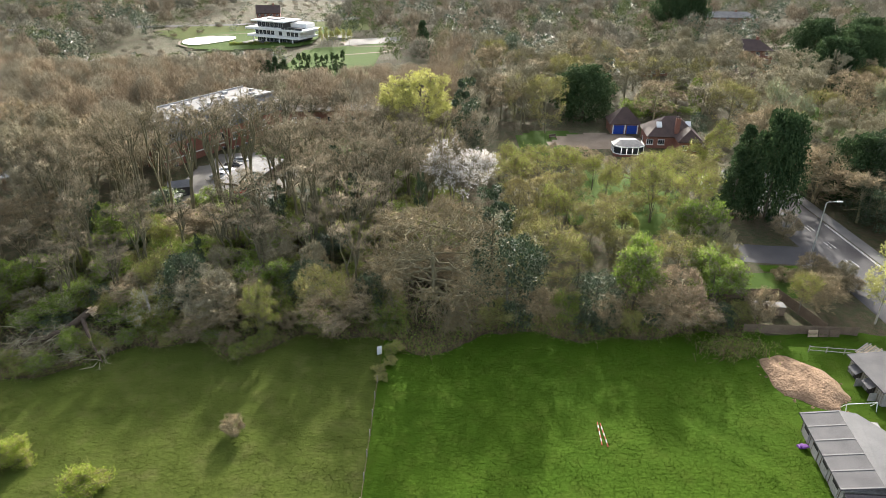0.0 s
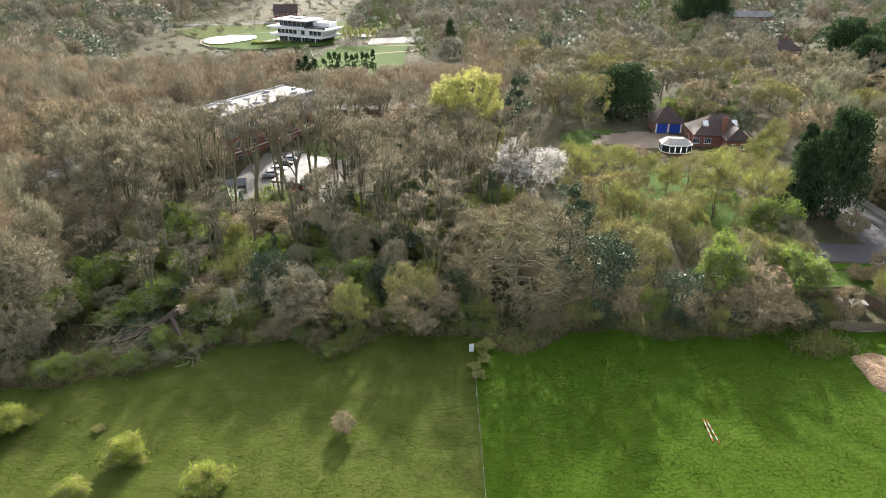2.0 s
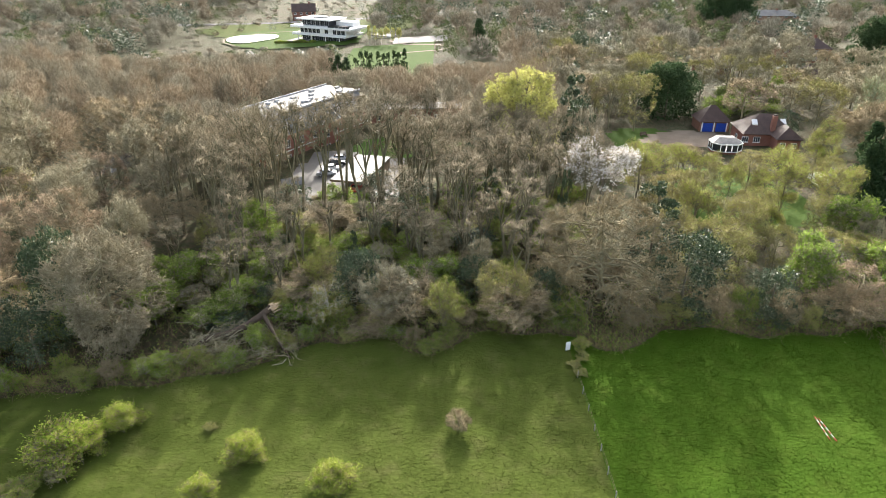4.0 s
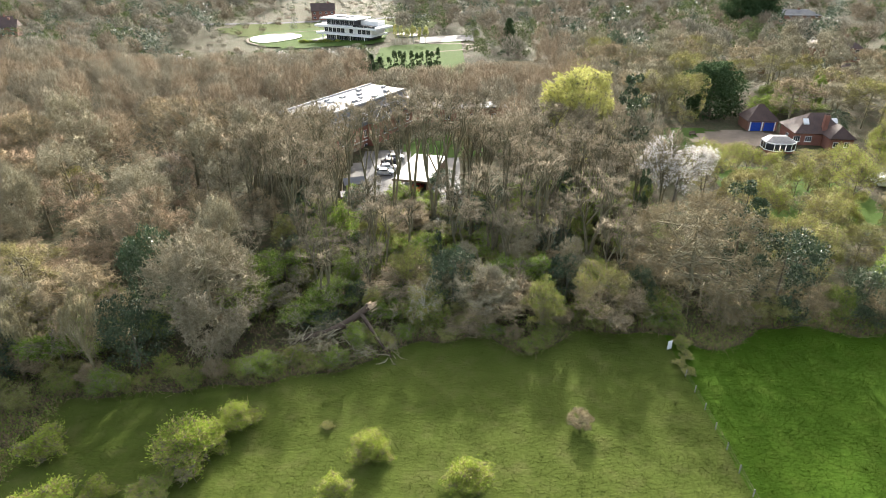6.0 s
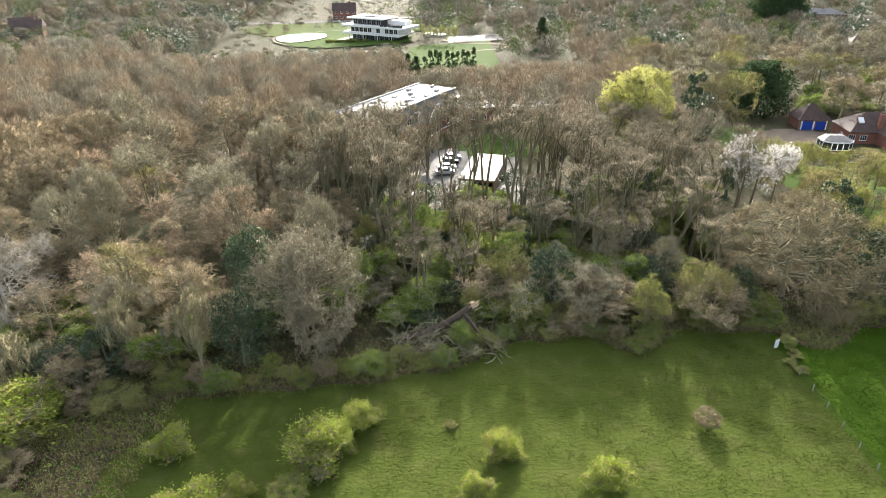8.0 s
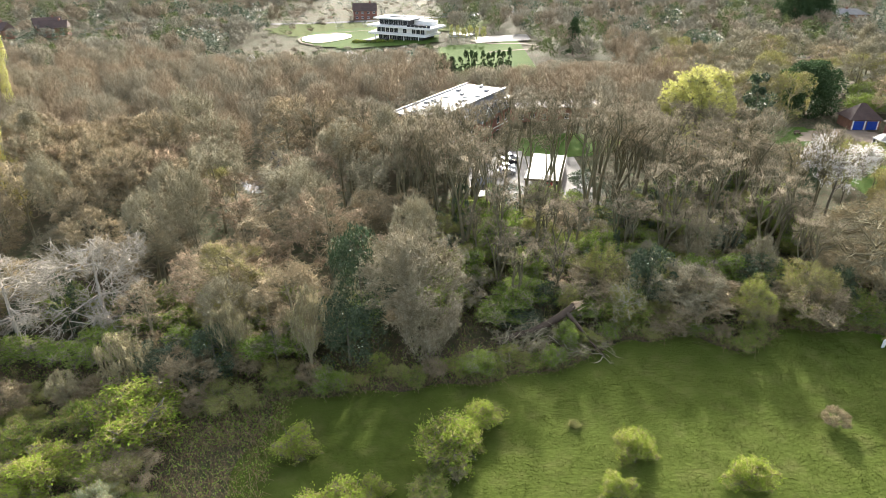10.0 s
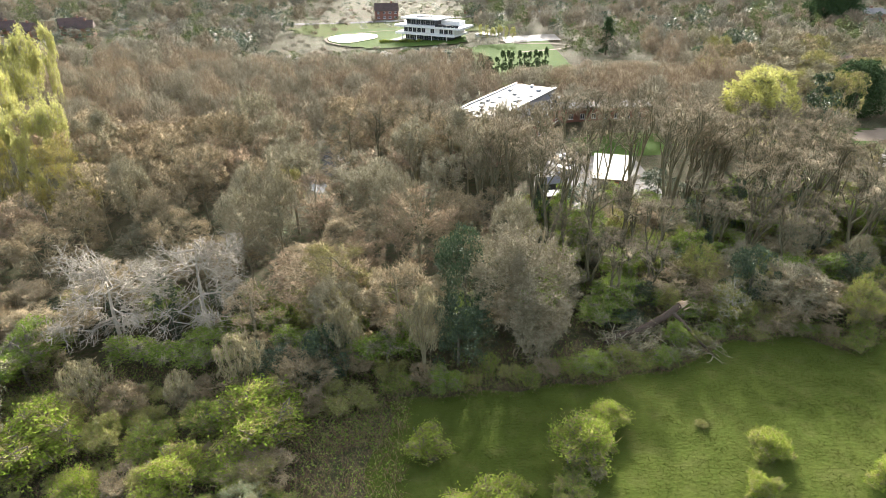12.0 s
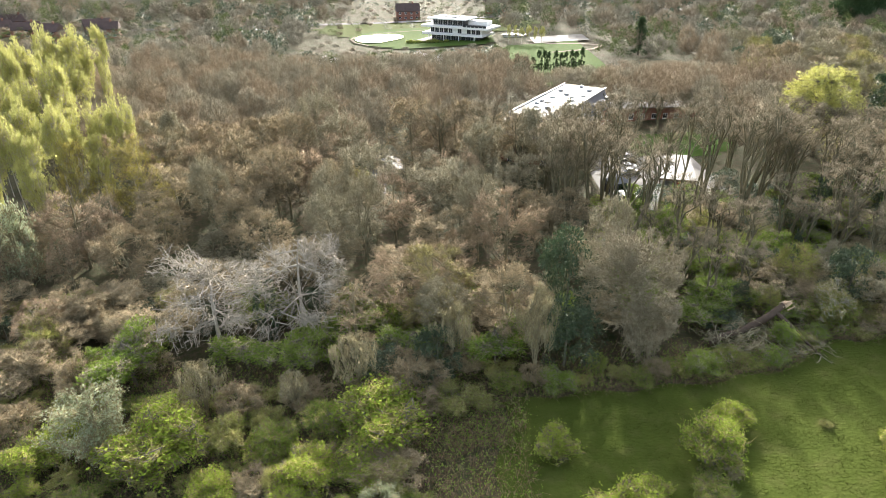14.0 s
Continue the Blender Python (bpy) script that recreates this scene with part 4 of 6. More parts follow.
RUSTY = solid("dark_corrugated_iron", (0.07, 0.06, 0.06), (0.14, 0.115, 0.11), 0.6, 0.7, fine=6)
WEATHERED = solid("weathered_boards", (0.24, 0.23, 0.21), (0.38, 0.36, 0.33), 0.9, 0.9, fine=6)
TIMBER = solid("brown_timber", (0.13, 0.095, 0.065), (0.20, 0.15, 0.105), 0.8, 0.9, fine=8)
TIMBER_PALE = solid("pale_sawn_timber", (0.42, 0.31, 0.19), (0.58, 0.46, 0.32), 0.9, 0.85, fine=8)
PAINT_WHITE = solid("white_paint", (0.74, 0.74, 0.73), (0.82, 0.82, 0.81), 0.8, 0.5)
PAINT_BLUE = solid("blue_paint", (0.012, 0.05, 0.30), (0.02, 0.07, 0.36), 0.8, 0.45)
PAINT_RED = solid("red_paint", (0.45, 0.035, 0.03), (0.55, 0.06, 0.05), 0.8, 0.5)
PURPLE = solid("purple_plastic", (0.13, 0.04, 0.22), (0.18, 0.06, 0.28), 2, 0.5)
# Near-black colour painted as indoor shade on sheets over solid walls.
DOORWAY_SHADE = solid("doorway_shade", (0.015, 0.014, 0.013), (0.03, 0.028, 0.025), 1, 0.9)
SOIL = solid("sandy_soil", (0.19, 0.12, 0.072), (0.30, 0.20, 0.125), 0.6, 0.95, fine=4, relief=0.9, depth=0.12)
ASPHALT = solid("asphalt", (0.048, 0.046, 0.05), (0.072, 0.069, 0.072), 0.25, 0.8, fine=14)
GRAVEL = solid("pinkish_gravel", (0.16, 0.125, 0.09), (0.23, 0.18, 0.135), 0.4, 0.95, fine=10)
STEEL = solid("galvanised_steel", (0.50, 0.51, 0.52), (0.62, 0.62, 0.63), 2, 0.4, metal=0.6)
WATER = solid("pond_water", (0.07, 0.077, 0.085), (0.10, 0.108, 0.115), 0.05, 0.15, fine=2, relief=0.05, spec=0.6)
TYRE = solid("tyre_rubber", (0.015, 0.015, 0.015), (0.025, 0.025, 0.025), 3, 0.9)


def glass_material():
    m, n, l, s = material("window_glass", 0.06)
    s.inputs["Base Color"].default_value = (0.03, 0.035, 0.04, 1)
    s.inputs["Specular IOR Level"].default_value = 0.6
    return m


GLASS = glass_material()


def block(name, lo, hi, mat, parent=None, label="", bevel=0.0, taper=None):
    """A box from corner lo to corner hi; taper (x, y) draws in its top, bevel rounds its edges."""
    bm = bmesh.new()
    bmesh.ops.create_cube(bm, size=1.0)
    for v in bm.verts:
        top = v.co.z > 0
        for i in range(3):
            v.co[i] = lo[i] if v.co[i] < 0 else hi[i]
        if taper and top:
            for i in range(2):
                mid = (lo[i] + hi[i]) / 2
                v.co[i] = mid + (v.co[i] - mid) * taper[i]
    if bevel:
        bmesh.ops.bevel(bm, geom=bm.edges[:], offset=bevel, segments=1, affect="EDGES")
    return part(name, bm, mat, parent, label)


def prism(name, points, faces, mat, parent=None, label=""):
    bm = bmesh.new()
    vs = [bm.verts.new(q) for q in points]
    for f in faces:
        bm.faces.new([vs[i] for i in f])
    bmesh.ops.recalc_face_normals(bm, faces=bm.faces[:])
    return part(name, bm, mat, parent, label)


def hip_roof(name, x0, x1, y0, y1, z0, z1, mat, parent, inset=None, over=0.4, along_x=True, label=""):
    """A hipped roof with a flat soffit; inset: how far the ridge ends lie from the eaves (0 gives gables)."""
    x0, x1, y0, y1 = x0 - over, x1 + over, y0 - over, y1 + over
    if along_x:
        i = (y1 - y0) / 2 if inset is None else inset
        i = min(i, (x1 - x0) / 2 - 0.05)
        a, b = (x0 + i, (y0 + y1) / 2, z1), (x1 - i, (y0 + y1) / 2, z1)
        faces = [(0, 1, 7, 6), (2, 3, 6, 7), (1, 2, 7), (3, 0, 6)]
    else:
        i = (x1 - x0) / 2 if inset is None else inset
        i = min(i, (y1 - y0) / 2 - 0.05)
        a, b = ((x0 + x1) / 2, y0 + i, z1), ((x0 + x1) / 2, y1 - i, z1)
        faces = [(0, 1, 6), (1, 2, 7, 6), (2, 3, 7), (3, 0, 6, 7)]
    pts = [(x0, y0, z0), (x1, y0, z0), (x1, y1, z0), (x0, y1, z0), (0, 0, 0), (0, 0, 0), a, b]
    pts[4], pts[5] = (x0 + 0.2, y0 + 0.2, z0 - 0.12), (x1 - 0.2, y1 - 0.2, z0 - 0.12)
    low = [(x0 + 0.1, y0 + 0.1, z0 - 0.12), (x1 - 0.1, y0 + 0.1, z0 - 0.12), (x1 - 0.1, y1 - 0.1, z0 - 0.12), (x0 + 0.1, y1 - 0.1, z0 - 0.12)]
    pts = pts[:4] + [a, b] + low
    faces = [tuple({6: 4, 7: 5}.get(k, k) for k in f) for f in faces]
    faces += [(0, 1, 7, 6), (1, 2, 8, 7), (2, 3, 9, 8), (3, 0, 6, 9), (6, 7, 8, 9)]
    return prism(name, pts, faces, mat, parent, label)


def window(parent, x, z, w, h, y, n=2, face=-1, frame_mat=None, axis="x"):
    """A framed window proud of a wall; axis: the wall runs along x or along y."""
    d = 0.06 * face
    root = None
    fm = frame_mat or PAINT_WHITE
    def box(name, a0, a1, z0, z1, b0, b1, mat, par):
        lo, hi = sorted((b0, b1))
        return block(name, (a0, lo, z0) if axis == "x" else (lo, a0, z0), (a1, hi, z1) if axis == "x" else (hi, a1, z1), mat, par)
    root = box("window", x - w / 2, x + w / 2, z, z + h, y - 0.02 * face, y + d * 0.5, fm, parent)
    pw = (w - 0.08 * (n + 1)) / n
    for i in range(n):
        a = x - w / 2 + 0.08 + i * (pw + 0.08)
        box("pane", a, a + pw, z + 0.08, z + h - 0.08, y + d * 0.5, y + d * 0.62, GLASS, root)
    box("sill", x - w / 2 - 0.08, x + w / 2 + 0.08, z - 0.08, z, y, y + d * 2.2, fm, root)
    return root


def thing(name, label, category, x, y, turn=0.0, z=None, group=""):
    root = tagged(new(name), label, category, group)
    root.matrix_basis = pose(x, y, ground_z(x, y) if z is None else z, 0, 0, turn)
    return root


# ---- modern house on the lawn ----
def modern_house():
    h = thing("modern_house", "white three-storey modern house with flat roofs and terraces", "house", -94.5, 327.0, -28.5, -3.3)
    h.scale = (1.03, 1.03, 1.03)
    block("plinth", (-3, -5, -0.4), (34, 14, 0.18), STONE_PAVING, h, "pale stone terrace")
    block("ground_floor", (2.5, 1.2, 0.18), (27, 12, 3.0), CLADDING, h, "dark clad recessed ground floor")
    block("first_floor_slab", (-1.5, -1.6, 2.8), (30, 13, 3.7), RENDER_WHITE, h, bevel=0.05)
    block("first_floor", (2, 0.6, 3.55), (29, 12, 6.3), RENDER_WHITE, h)
    block("second_floor_slab", (-2.0, -1.8, 6.1), (33, 13, 7.0), RENDER_WHITE, h, bevel=0.05)
    block("top_floor", (3, 1.5, 6.9), (18.5, 11, 9.7), CLADDING, h)
    block("roof_slab", (1.0, -0.6, 9.6), (21, 12.5, 10.2), RENDER_WHITE, h, "flat white roof slab", 0.05)
    block("roof_upstand", (7, 4, 10.2), (14, 9, 10.65), MEMBRANE, h)
    block("stair_tower", (19.5, 6, 6.9), (29, 12, 9.0), RENDER_WHITE, h)
    for i in range(4):
        block("solar_panel", (20 + i * 2.3, 2.2, 7.0), (22 + i * 2.3, 5.2, 7.35), CLADDING, h)
    for i in range(6):
        block("balustrade_panel", (20.2 + i * 2.05, -1.5, 6.92), (22.1 + i * 2.05, -1.44, 7.9), GLASS, h, "glass balustrade")
    for z0, y0, xs, w, hh in ((0.4, 1.2, [3.6 + 2.6 * i for i in range(9)], 2.2, 2.4), (3.75, 0.6, [3.2 + 2.4 * i for i in range(11)], 2.1, 2.35), (7.1, 1.5, [4.4 + 2.6 * i for i in range(6)], 2.3, 2.4)):
        for k, xx in enumerate(xs):
            if z0 == 3.75 and k in (5, 7):
                continue
            wf = block("window", (xx - w / 2, y0 - 0.04, z0), (xx + w / 2, y0 + 0.05, z0 + hh), STEEL, h)
            block("pane", (xx - w / 2 + 0.1, y0 - 0.06, z0 + 0.1), (xx - 0.04, y0 - 0.042, z0 + hh - 0.1), GLASS, wf)
            block("pane", (xx + 0.04, y0 - 0.06, z0 + 0.1), (xx + w / 2 - 0.1, y0 - 0.042, z0 + hh - 0.1), GLASS, wf)
    for xx in (2.0, 10, 18, 26):
        block("column", (xx - 0.15, -1.2, 0.18), (xx + 0.15, -0.9, 3.0), RENDER_WHITE, h)
    block("garage_wing", (33, 16, 0.18), (43, 22, 2.2), RENDER_WHITE, h, "low white curved-roofed wing")
    block("garage_roof", (32.5, 15.5, 2.2), (43.5, 22.5, 2.5), MEMBRANE, h)
    return h


modern_house()
tagged(sheet("forecourt", steps(-45, -20, 2.5), steps(297, 315, 3), STONE_PAVING, 0.64), "pale paved forecourt beside the modern house", "paving", kind="structure")


def pond():
    bm = bmesh.new()
    vs = []
    for i in range(40):
        a = i * 2 * math.pi / 40
        r = 1 + 0.16 * math.sin(2 * a + 0.6) + 0.07 * math.sin(3 * a)
        vs.append(bm.verts.new((-119 + 10.8 * r * math.cos(a), 334 + 15 * r * math.sin(a), -3.6)))
    bm.faces.new(vs)
    return tagged(part("pond", bm, WATER), "pale still garden pond reflecting the sky", "pond", kind="structure")


pond()
tagged(sheet("woodland_pond", steps(-107, -94, 1), steps(122, 154, 1), WATER, 0.08, 0, lambda x, y: ((x + 100.5 + 1.5 * math.sin(y * 0.3)) / 3.0) ** 2 + ((y - 138) / 14) ** 2 < 1), "pale woodland pool glinting between bare trees", "pond", kind="structure")


def path_strip(name, pts, width, mat, lift, label):
    """A path of that width along points."""
    V, F = [], []
    for i, (x, y) in enumerate(pts):
        a, b = pts[max(0, i - 1)], pts[min(len(pts) - 1, i + 1)]
        dx, dy = b[0] - a[0], b[1] - a[1]
        n = math.hypot(dx, dy)
        for k in (-1, 1):
            xx, yy = x - k * dy / n * width / 2, y + k * dx / n * width / 2
            V.append((xx, yy, ground_z(xx, yy) + lift))
        if i:
            F.append((2 * i - 2, 2 * i - 1, 2 * i + 1, 2 * i))
    return tagged(link_mesh(name, V, F, mat), label, "path", kind="structure")


path_strip("garden_path", [(-131.6, 341.3), (-132.7, 332.6), (-129.4, 321.8), (-121.9, 313.2)], 1.2, GRAVEL, 0.58, "pale path round the pond")
path_strip("garden_path", [(-125.1, 349.9), (-112.1, 357.5), (-95.9, 361.8), (-81.9, 360.7)], 1.2, GRAVEL, 0.58, "pale path across the lawn")
path_strip("garden_path", [(-47.3, 307.8), (-38.7, 293.8), (-25.7, 289.4), (-17.1, 283.0), (-23.6, 274.3), (-40.9, 272.2)], 2.0, GRAVEL, 0.58, "winding pale path across the lawn")
hedge_rng = random.Random(5)
for i in range(10):
    plant("column", -54 + 2.0 * i + hedge_rng.uniform(-0.3, 0.3), 234 + 0.1 * i, hedge_rng.uniform(5.5, 6.8), 1.05)
for i in range(5):
    plant("spruce", -69 + 3.0 * i, 233 + hedge_rng.uniform(-1.5, 1.5), hedge_rng.uniform(7, 9), 3.2)
for i in range(6):
    plant("birch", -56.0 + 2.8 * i, 303 - 1.4 * i, hedge_rng.uniform(5, 6.5), 1.7)
for i in range(9):
    plant("hawthorn", -102.5 + 2.2 * i, 320 - 0.4 * i, 1.5, 1.2)
plant("spruce", -8, 262, 16, 5.2)
for x, y, h, r in ((-117, 246, 7.2, 3.4), (-95, 248, 7, 3), (-78, 247, 7.4, 3.4), (-88, 240, 6.8, 3), (-128, 236, 8, 3.6)):
    plant("blossom", x, y, h, r, label="small blackthorn in white blossom at the wood's edge")


# ---- brick apartment block with a pale flat roof ----
def apartment_block():
    b = thing("apartment_block", "red-brick apartment block with slate mansard and pale flat roof", "apartment building", -73.3, 141.2, 59.0, -3.7)
    L, W = 37.0, 13.5
    block("wall", (0, -W, -0.5), (L, 0, 7.2), BRICK, b, "red brick walls")
    block("mansard", (-0.4, -W - 0.4, 7.2), (L + 0.4, 0.4, 11.6), SLATE, b, "steep grey slate mansard", 0, (0.90, 0.76))
    block("roof", (1.0, -W + 1.0, 11.604), (L - 1.0, -1.0, 11.9), MEMBRANE, b, "pale flat roof", 0.05)
    block("band", (-0.12, -W - 0.12, 3.4), (L + 0.12, 0.12, 3.62), PAINT_WHITE, b)
    rng = random.Random(3)
    for i in range(9):
        x, y = 3 + (i % 5) * 5.4 + rng.uniform(-0.6, 0.6), -W + 3 + (i // 5) * 5.5 + rng.uniform(-0.6, 0.6)
        sl = block("skylight", (x, y, 11.9), (x + 1.6, y + 1.1, 12.15), LEAD, b)
        block("pane", (x + 0.15, y + 0.15, 12.15), (x + 1.45, y + 0.95, 12.22), GLASS, sl)
    for i in range(11):
        x, y = 2.2 + i * 3.1 + rng.uniform(-0.5, 0.5), -W + rng.uniform(2, W - 3)
        block("roof_vent", (x, y, 11.9), (x + rng.uniform(0.7, 1.5), y + rng.uniform(0.6, 1.0), 12.4), LEAD, b, bevel=0.03)
    for y0, y1 in ((-W + 1.0, -W + 1.22), (-1.22, -1.0)):
        block("parapet", (1.0, y0, 11.9), (L - 1.0, y1, 12.25), LEAD, b)
    for side, y in ((-1, -W), (1, 0)):
        for k in range(8):
            x = 2.6 + k * 4.6
            for z in (0.9, 4.3):
                window(b, x, z, 1.3, 1.7, y, 2, side)
            d = block("dormer", (x - 1.0, y + side * 0.35 if side < 0 else y - 1.8, 7.9), (x + 1.0, y + 1.8 if side < 0 else y + 0.35, 10.0), SLATE, b)
            yy = y + side * 0.35
            block("dormer_window", (x - 0.8, min(yy, yy + side * 0.05), 8.1), (x + 0.8, max(yy, yy + side * 0.05), 9.7), PAINT_WHITE, d)
            for q in (-0.7, 0.05):
                block("pane", (x + q, min(yy + side * 0.051, yy + side * 0.07), 8.2), (x + q + 0.65, max(yy + side * 0.051, yy + side * 0.07), 9.6), GLASS, d)
            block("dormer_roof", (x - 1.15, min(yy + side * 0.2, yy - side * 2.2), 10.0), (x + 1.15, max(yy + side * 0.2, yy - side * 2.2), 10.15), LEAD, d)
    for face, x in ((-1, 0), (1, L)):
        for k in range(3):
            for z in (0.9, 4.3):
                window(b, -2.4 - k * 4.1, z, 1.3, 1.7, x, 2, face, axis="y")
            xx = x + face * 0.35
            d = block("dormer", (min(xx, xx - face * 1.6), -3.4 - k * 4.1, 7.9), (max(xx, xx - face * 1.6), -1.4 - k * 4.1, 10.0), SLATE, b)
            block("dormer_window", (min(xx, xx + face * 0.05), -3.2 - k * 4.1, 8.1), (max(xx, xx + face * 0.05), -1.6 - k * 4.1, 9.7), PAINT_WHITE, d)
            block("dormer_roof", (min(xx + face * 0.2, xx - face * 2.0), -3.55 - k * 4.1, 10.0), (max(xx + face * 0.2, xx - face * 2.0), -1.25 - k * 4.1, 10.15), LEAD, d)
    # gabled bay on the long side
    block("bay", (17, -W - 2.2, -0.5), (23, -W, 7.6), BRICK, b)
    prism("bay_gable", [(16.7, -W - 2.4, 7.6), (23.3, -W - 2.4, 7.6), (20, -W - 2.4, 11.0), (16.7, -W + 2.6, 7.6), (23.3, -W + 2.6, 7.6), (20, -W + 2.6, 11.0)], [(0, 1, 2), (3, 5, 4), (0, 2, 5, 3), (1, 4, 5, 2), (0, 3, 4, 1)], SLATE, b)
    for sx in (-1, 1):
        prism("bargeboard", [(20 + sx * 3.4, -W - 2.5, 7.45), (20 + sx * 3.4, -W - 2.5, 7.85), (20, -W - 2.5, 11.25), (20, -W - 2.5, 10.85), (20 + sx * 3.4, -W - 2.42, 7.45), (20 + sx * 3.4, -W - 2.42, 7.85), (20, -W - 2.42, 11.25), (20, -W - 2.42, 10.85)],
              [(0, 1, 2, 3), (4, 7, 6, 5), (1, 5, 6, 2), (0, 3, 7, 4), (0, 4, 5, 1)], PAINT_WHITE, b, "white bargeboard")
    for k in (-1, 1):
        for z in (0.9, 4.3):
            window(b, 20 + k * 1.5, z, 1.3, 1.7, -W - 2.2, 2, -1)
    return b


apartment_block()


def low_wing():
    w = thing("brick_wing", "low brick wing with a pale flat parapet", "building", -41.5, 166, 4.0, -1.0)
    block("wall", (0, 0, -0.6), (24, 6, 3.8), BRICK_BROWN, w)
    block("roof", (-0.3, -0.3, 3.8), (24.3, 6.3, 4.05), MEMBRANE, w, "pale flat roof")
    for k in range(7):
        window(w, 2 + k * 3.1, 0.9, 1.2, 1.4, 0, 2, -1)
    return w


low_wing()
tagged(sheet("car_park", steps(-55, -31, 2), steps(108, 144, 2), STONE_PAVING, 0.05, 0, lambda x, y: not (x < -50 and y < 116) and not (x > -40 and y > 135) and not (x < -52 and y > 136)), "pale paved car park among the trees", "car park", kind="structure")
tagged(sheet("court_lawn", steps(-46, -14, 2), steps(132, 158, 2), LAWN, 0.09, 0, lambda x, y: ((x + 31) / 13) ** 2 + ((y - 145) / 10) ** 2 < 1), "bright green lawn beside the car park", "lawn", kind="structure")


def carport():
    c = thing("carport", "open timber carport with a pale flat roof", "carport", -39.2, 123.2, -14)
    block("roof", (-3.6, -8.0, 2.5), (3.6, 8.0, 2.75), MEMBRANE, c, "pale flat roof", 0.03)
    block("fascia", (-3.65, -8.08, 2.35), (3.65, -8.002, 2.72), TIMBER, c)
    for x in (-3.3, 0, 3.3):
        for y in (-7.7, -2.6, 2.6, 7.7):
            block("post", (x - 0.1, y - 0.1, -0.1), (x + 0.1, y + 0.1, 2.5), TIMBER, c)
    block("back_wall", (3.4, -7.7, 0), (3.5, 7.7, 2.5), TIMBER, c)
    return c


carport()
s2 = thing("bin_store", "small store with a pale flat roof", "shed", -52.3, 112.6, 10)
block("wall", (-1.8, -1.3, -0.2), (1.8, 1.3, 1.7), TIMBER, s2)
block("roof", (-2, -1.5, 1.7), (2, 1.5, 1.85), MEMBRANE, s2)
s3 = thing("garden_shed", "dark garden shed with a sloping felt roof", "shed", -52.5, 118.5, 20)
block("wall", (-2, -1.4, -0.2), (2, 1.4, 2.0), CLADDING, s3)
hip_roof("roof", -2, 2, -1.4, 1.4, 2.0, 3.0, SLATE, s3, 0, 0.2)


def car(x, y, turn, paint, label):
    c = thing("parked_car", label, "car", x, y, turn, group="cars in the car park")
    c.location.z += 0.06
    bm = bmesh.new()
    prof = [(-2.1, 0.3), (-2.15, 0.75), (-1.95, 0.92), (-1.45, 0.98), (-0.95, 1.42), (0.55, 1.45), (1.2, 1.0), (2.0, 0.86), (2.15, 0.55), (2.1, 0.3)]
    rings = []
    for yy, k in ((-0.88, 0.96), (-0.8, 1.0), (0.8, 1.0), (0.88, 0.96)):
        rings.append([bm.verts.new((a * k, yy * (1 if b < 1.0 else 0.84), 0.3 + (b - 0.3) * (k if b > 0.5 else 1))) for a, b in prof])
    for r, q in zip(rings, rings[1:]):
        for i in range(len(prof)):
            j = (i + 1) % len(prof)
            bm.faces.new((r[i], r[j], q[j], q[i]))
    bm.faces.new(rings[0])
    bm.faces.new(rings[-1][::-1])
    bmesh.ops.recalc_face_normals(bm, faces=bm.faces[:])
    body = part("body", bm, paint, c)
    prism("windscreen", [(0.66, -0.62, 1.41), (0.66, 0.62, 1.41), (1.2, 0.68, 1.03), (1.2, -0.68, 1.03), (0.6, -0.62, 1.36), (0.6, 0.62, 1.36)], [(0, 1, 2, 3), (0, 4, 5, 1)], GLASS, body)
    prism("rear_window", [(-1.06, -0.62, 1.38), (-1.06, 0.62, 1.38), (-1.45, 0.66, 1.04), (-1.45, -0.66, 1.04), (-1.0, -0.62, 1.33), (-1.0, 0.62, 1.33)], [(0, 1, 2, 3), (0, 4, 5, 1)], GLASS, body)
    for sy in (-1, 1):
        block("side_window", (-0.95, min(sy * 0.7, sy * 0.79), 1.03), (0.75, max(sy * 0.7, sy * 0.79), 1.34), GLASS, body)
        block("headlight", (2.02, sy * 0.62 - 0.14, 0.62), (2.12, sy * 0.62 + 0.14, 0.76), PAINT_WHITE, body)
        for wx in (-1.3, 1.3):
            bm = bmesh.new()
            bmesh.ops.create_cone(bm, cap_ends=True, segments=14, radius1=0.32, radius2=0.32, depth=0.2, matrix=pose(wx, sy * 0.8, 0.32, 90))
            w = part("wheel", bm, TYRE, c)
            bm = bmesh.new()
            bmesh.ops.create_cone(bm, cap_ends=True, segments=10, radius1=0.2, radius2=0.18, depth=0.22, matrix=pose(wx, sy * 0.8, 0.32, 90))
            part("rim", bm, STEEL, w)
    return c


CAR_SILVER = solid("silver_car_paint", (0.42, 0.43, 0.45), (0.5, 0.5, 0.52), 1, 0.25, metal=0.4, spec=0.6)
CAR_BLACK = solid("black_car_paint", (0.012, 0.012, 0.014), (0.02, 0.02, 0.022), 1, 0.2, spec=0.6)
CAR_WHITE = solid("white_car_paint", (0.7, 0.7, 0.7), (0.78, 0.78, 0.78), 1, 0.25, spec=0.6)
car(-45.6, 136.4, 8, CAR_SILVER, "silver estate car parked on pale paving")
car(-46.2, 133.4, 8, CAR_BLACK, "black hatchback parked on pale paving")
car(-46.8, 129.9, 6, CAR_WHITE, "white hatchback parked on pale paving")
car(-47.2, 127.0, 6, CAR_SILVER, "silver hatchback parked on pale paving")
car(-39.6, 117.6, 76, PAINT_RED, "red car parked under the carport")


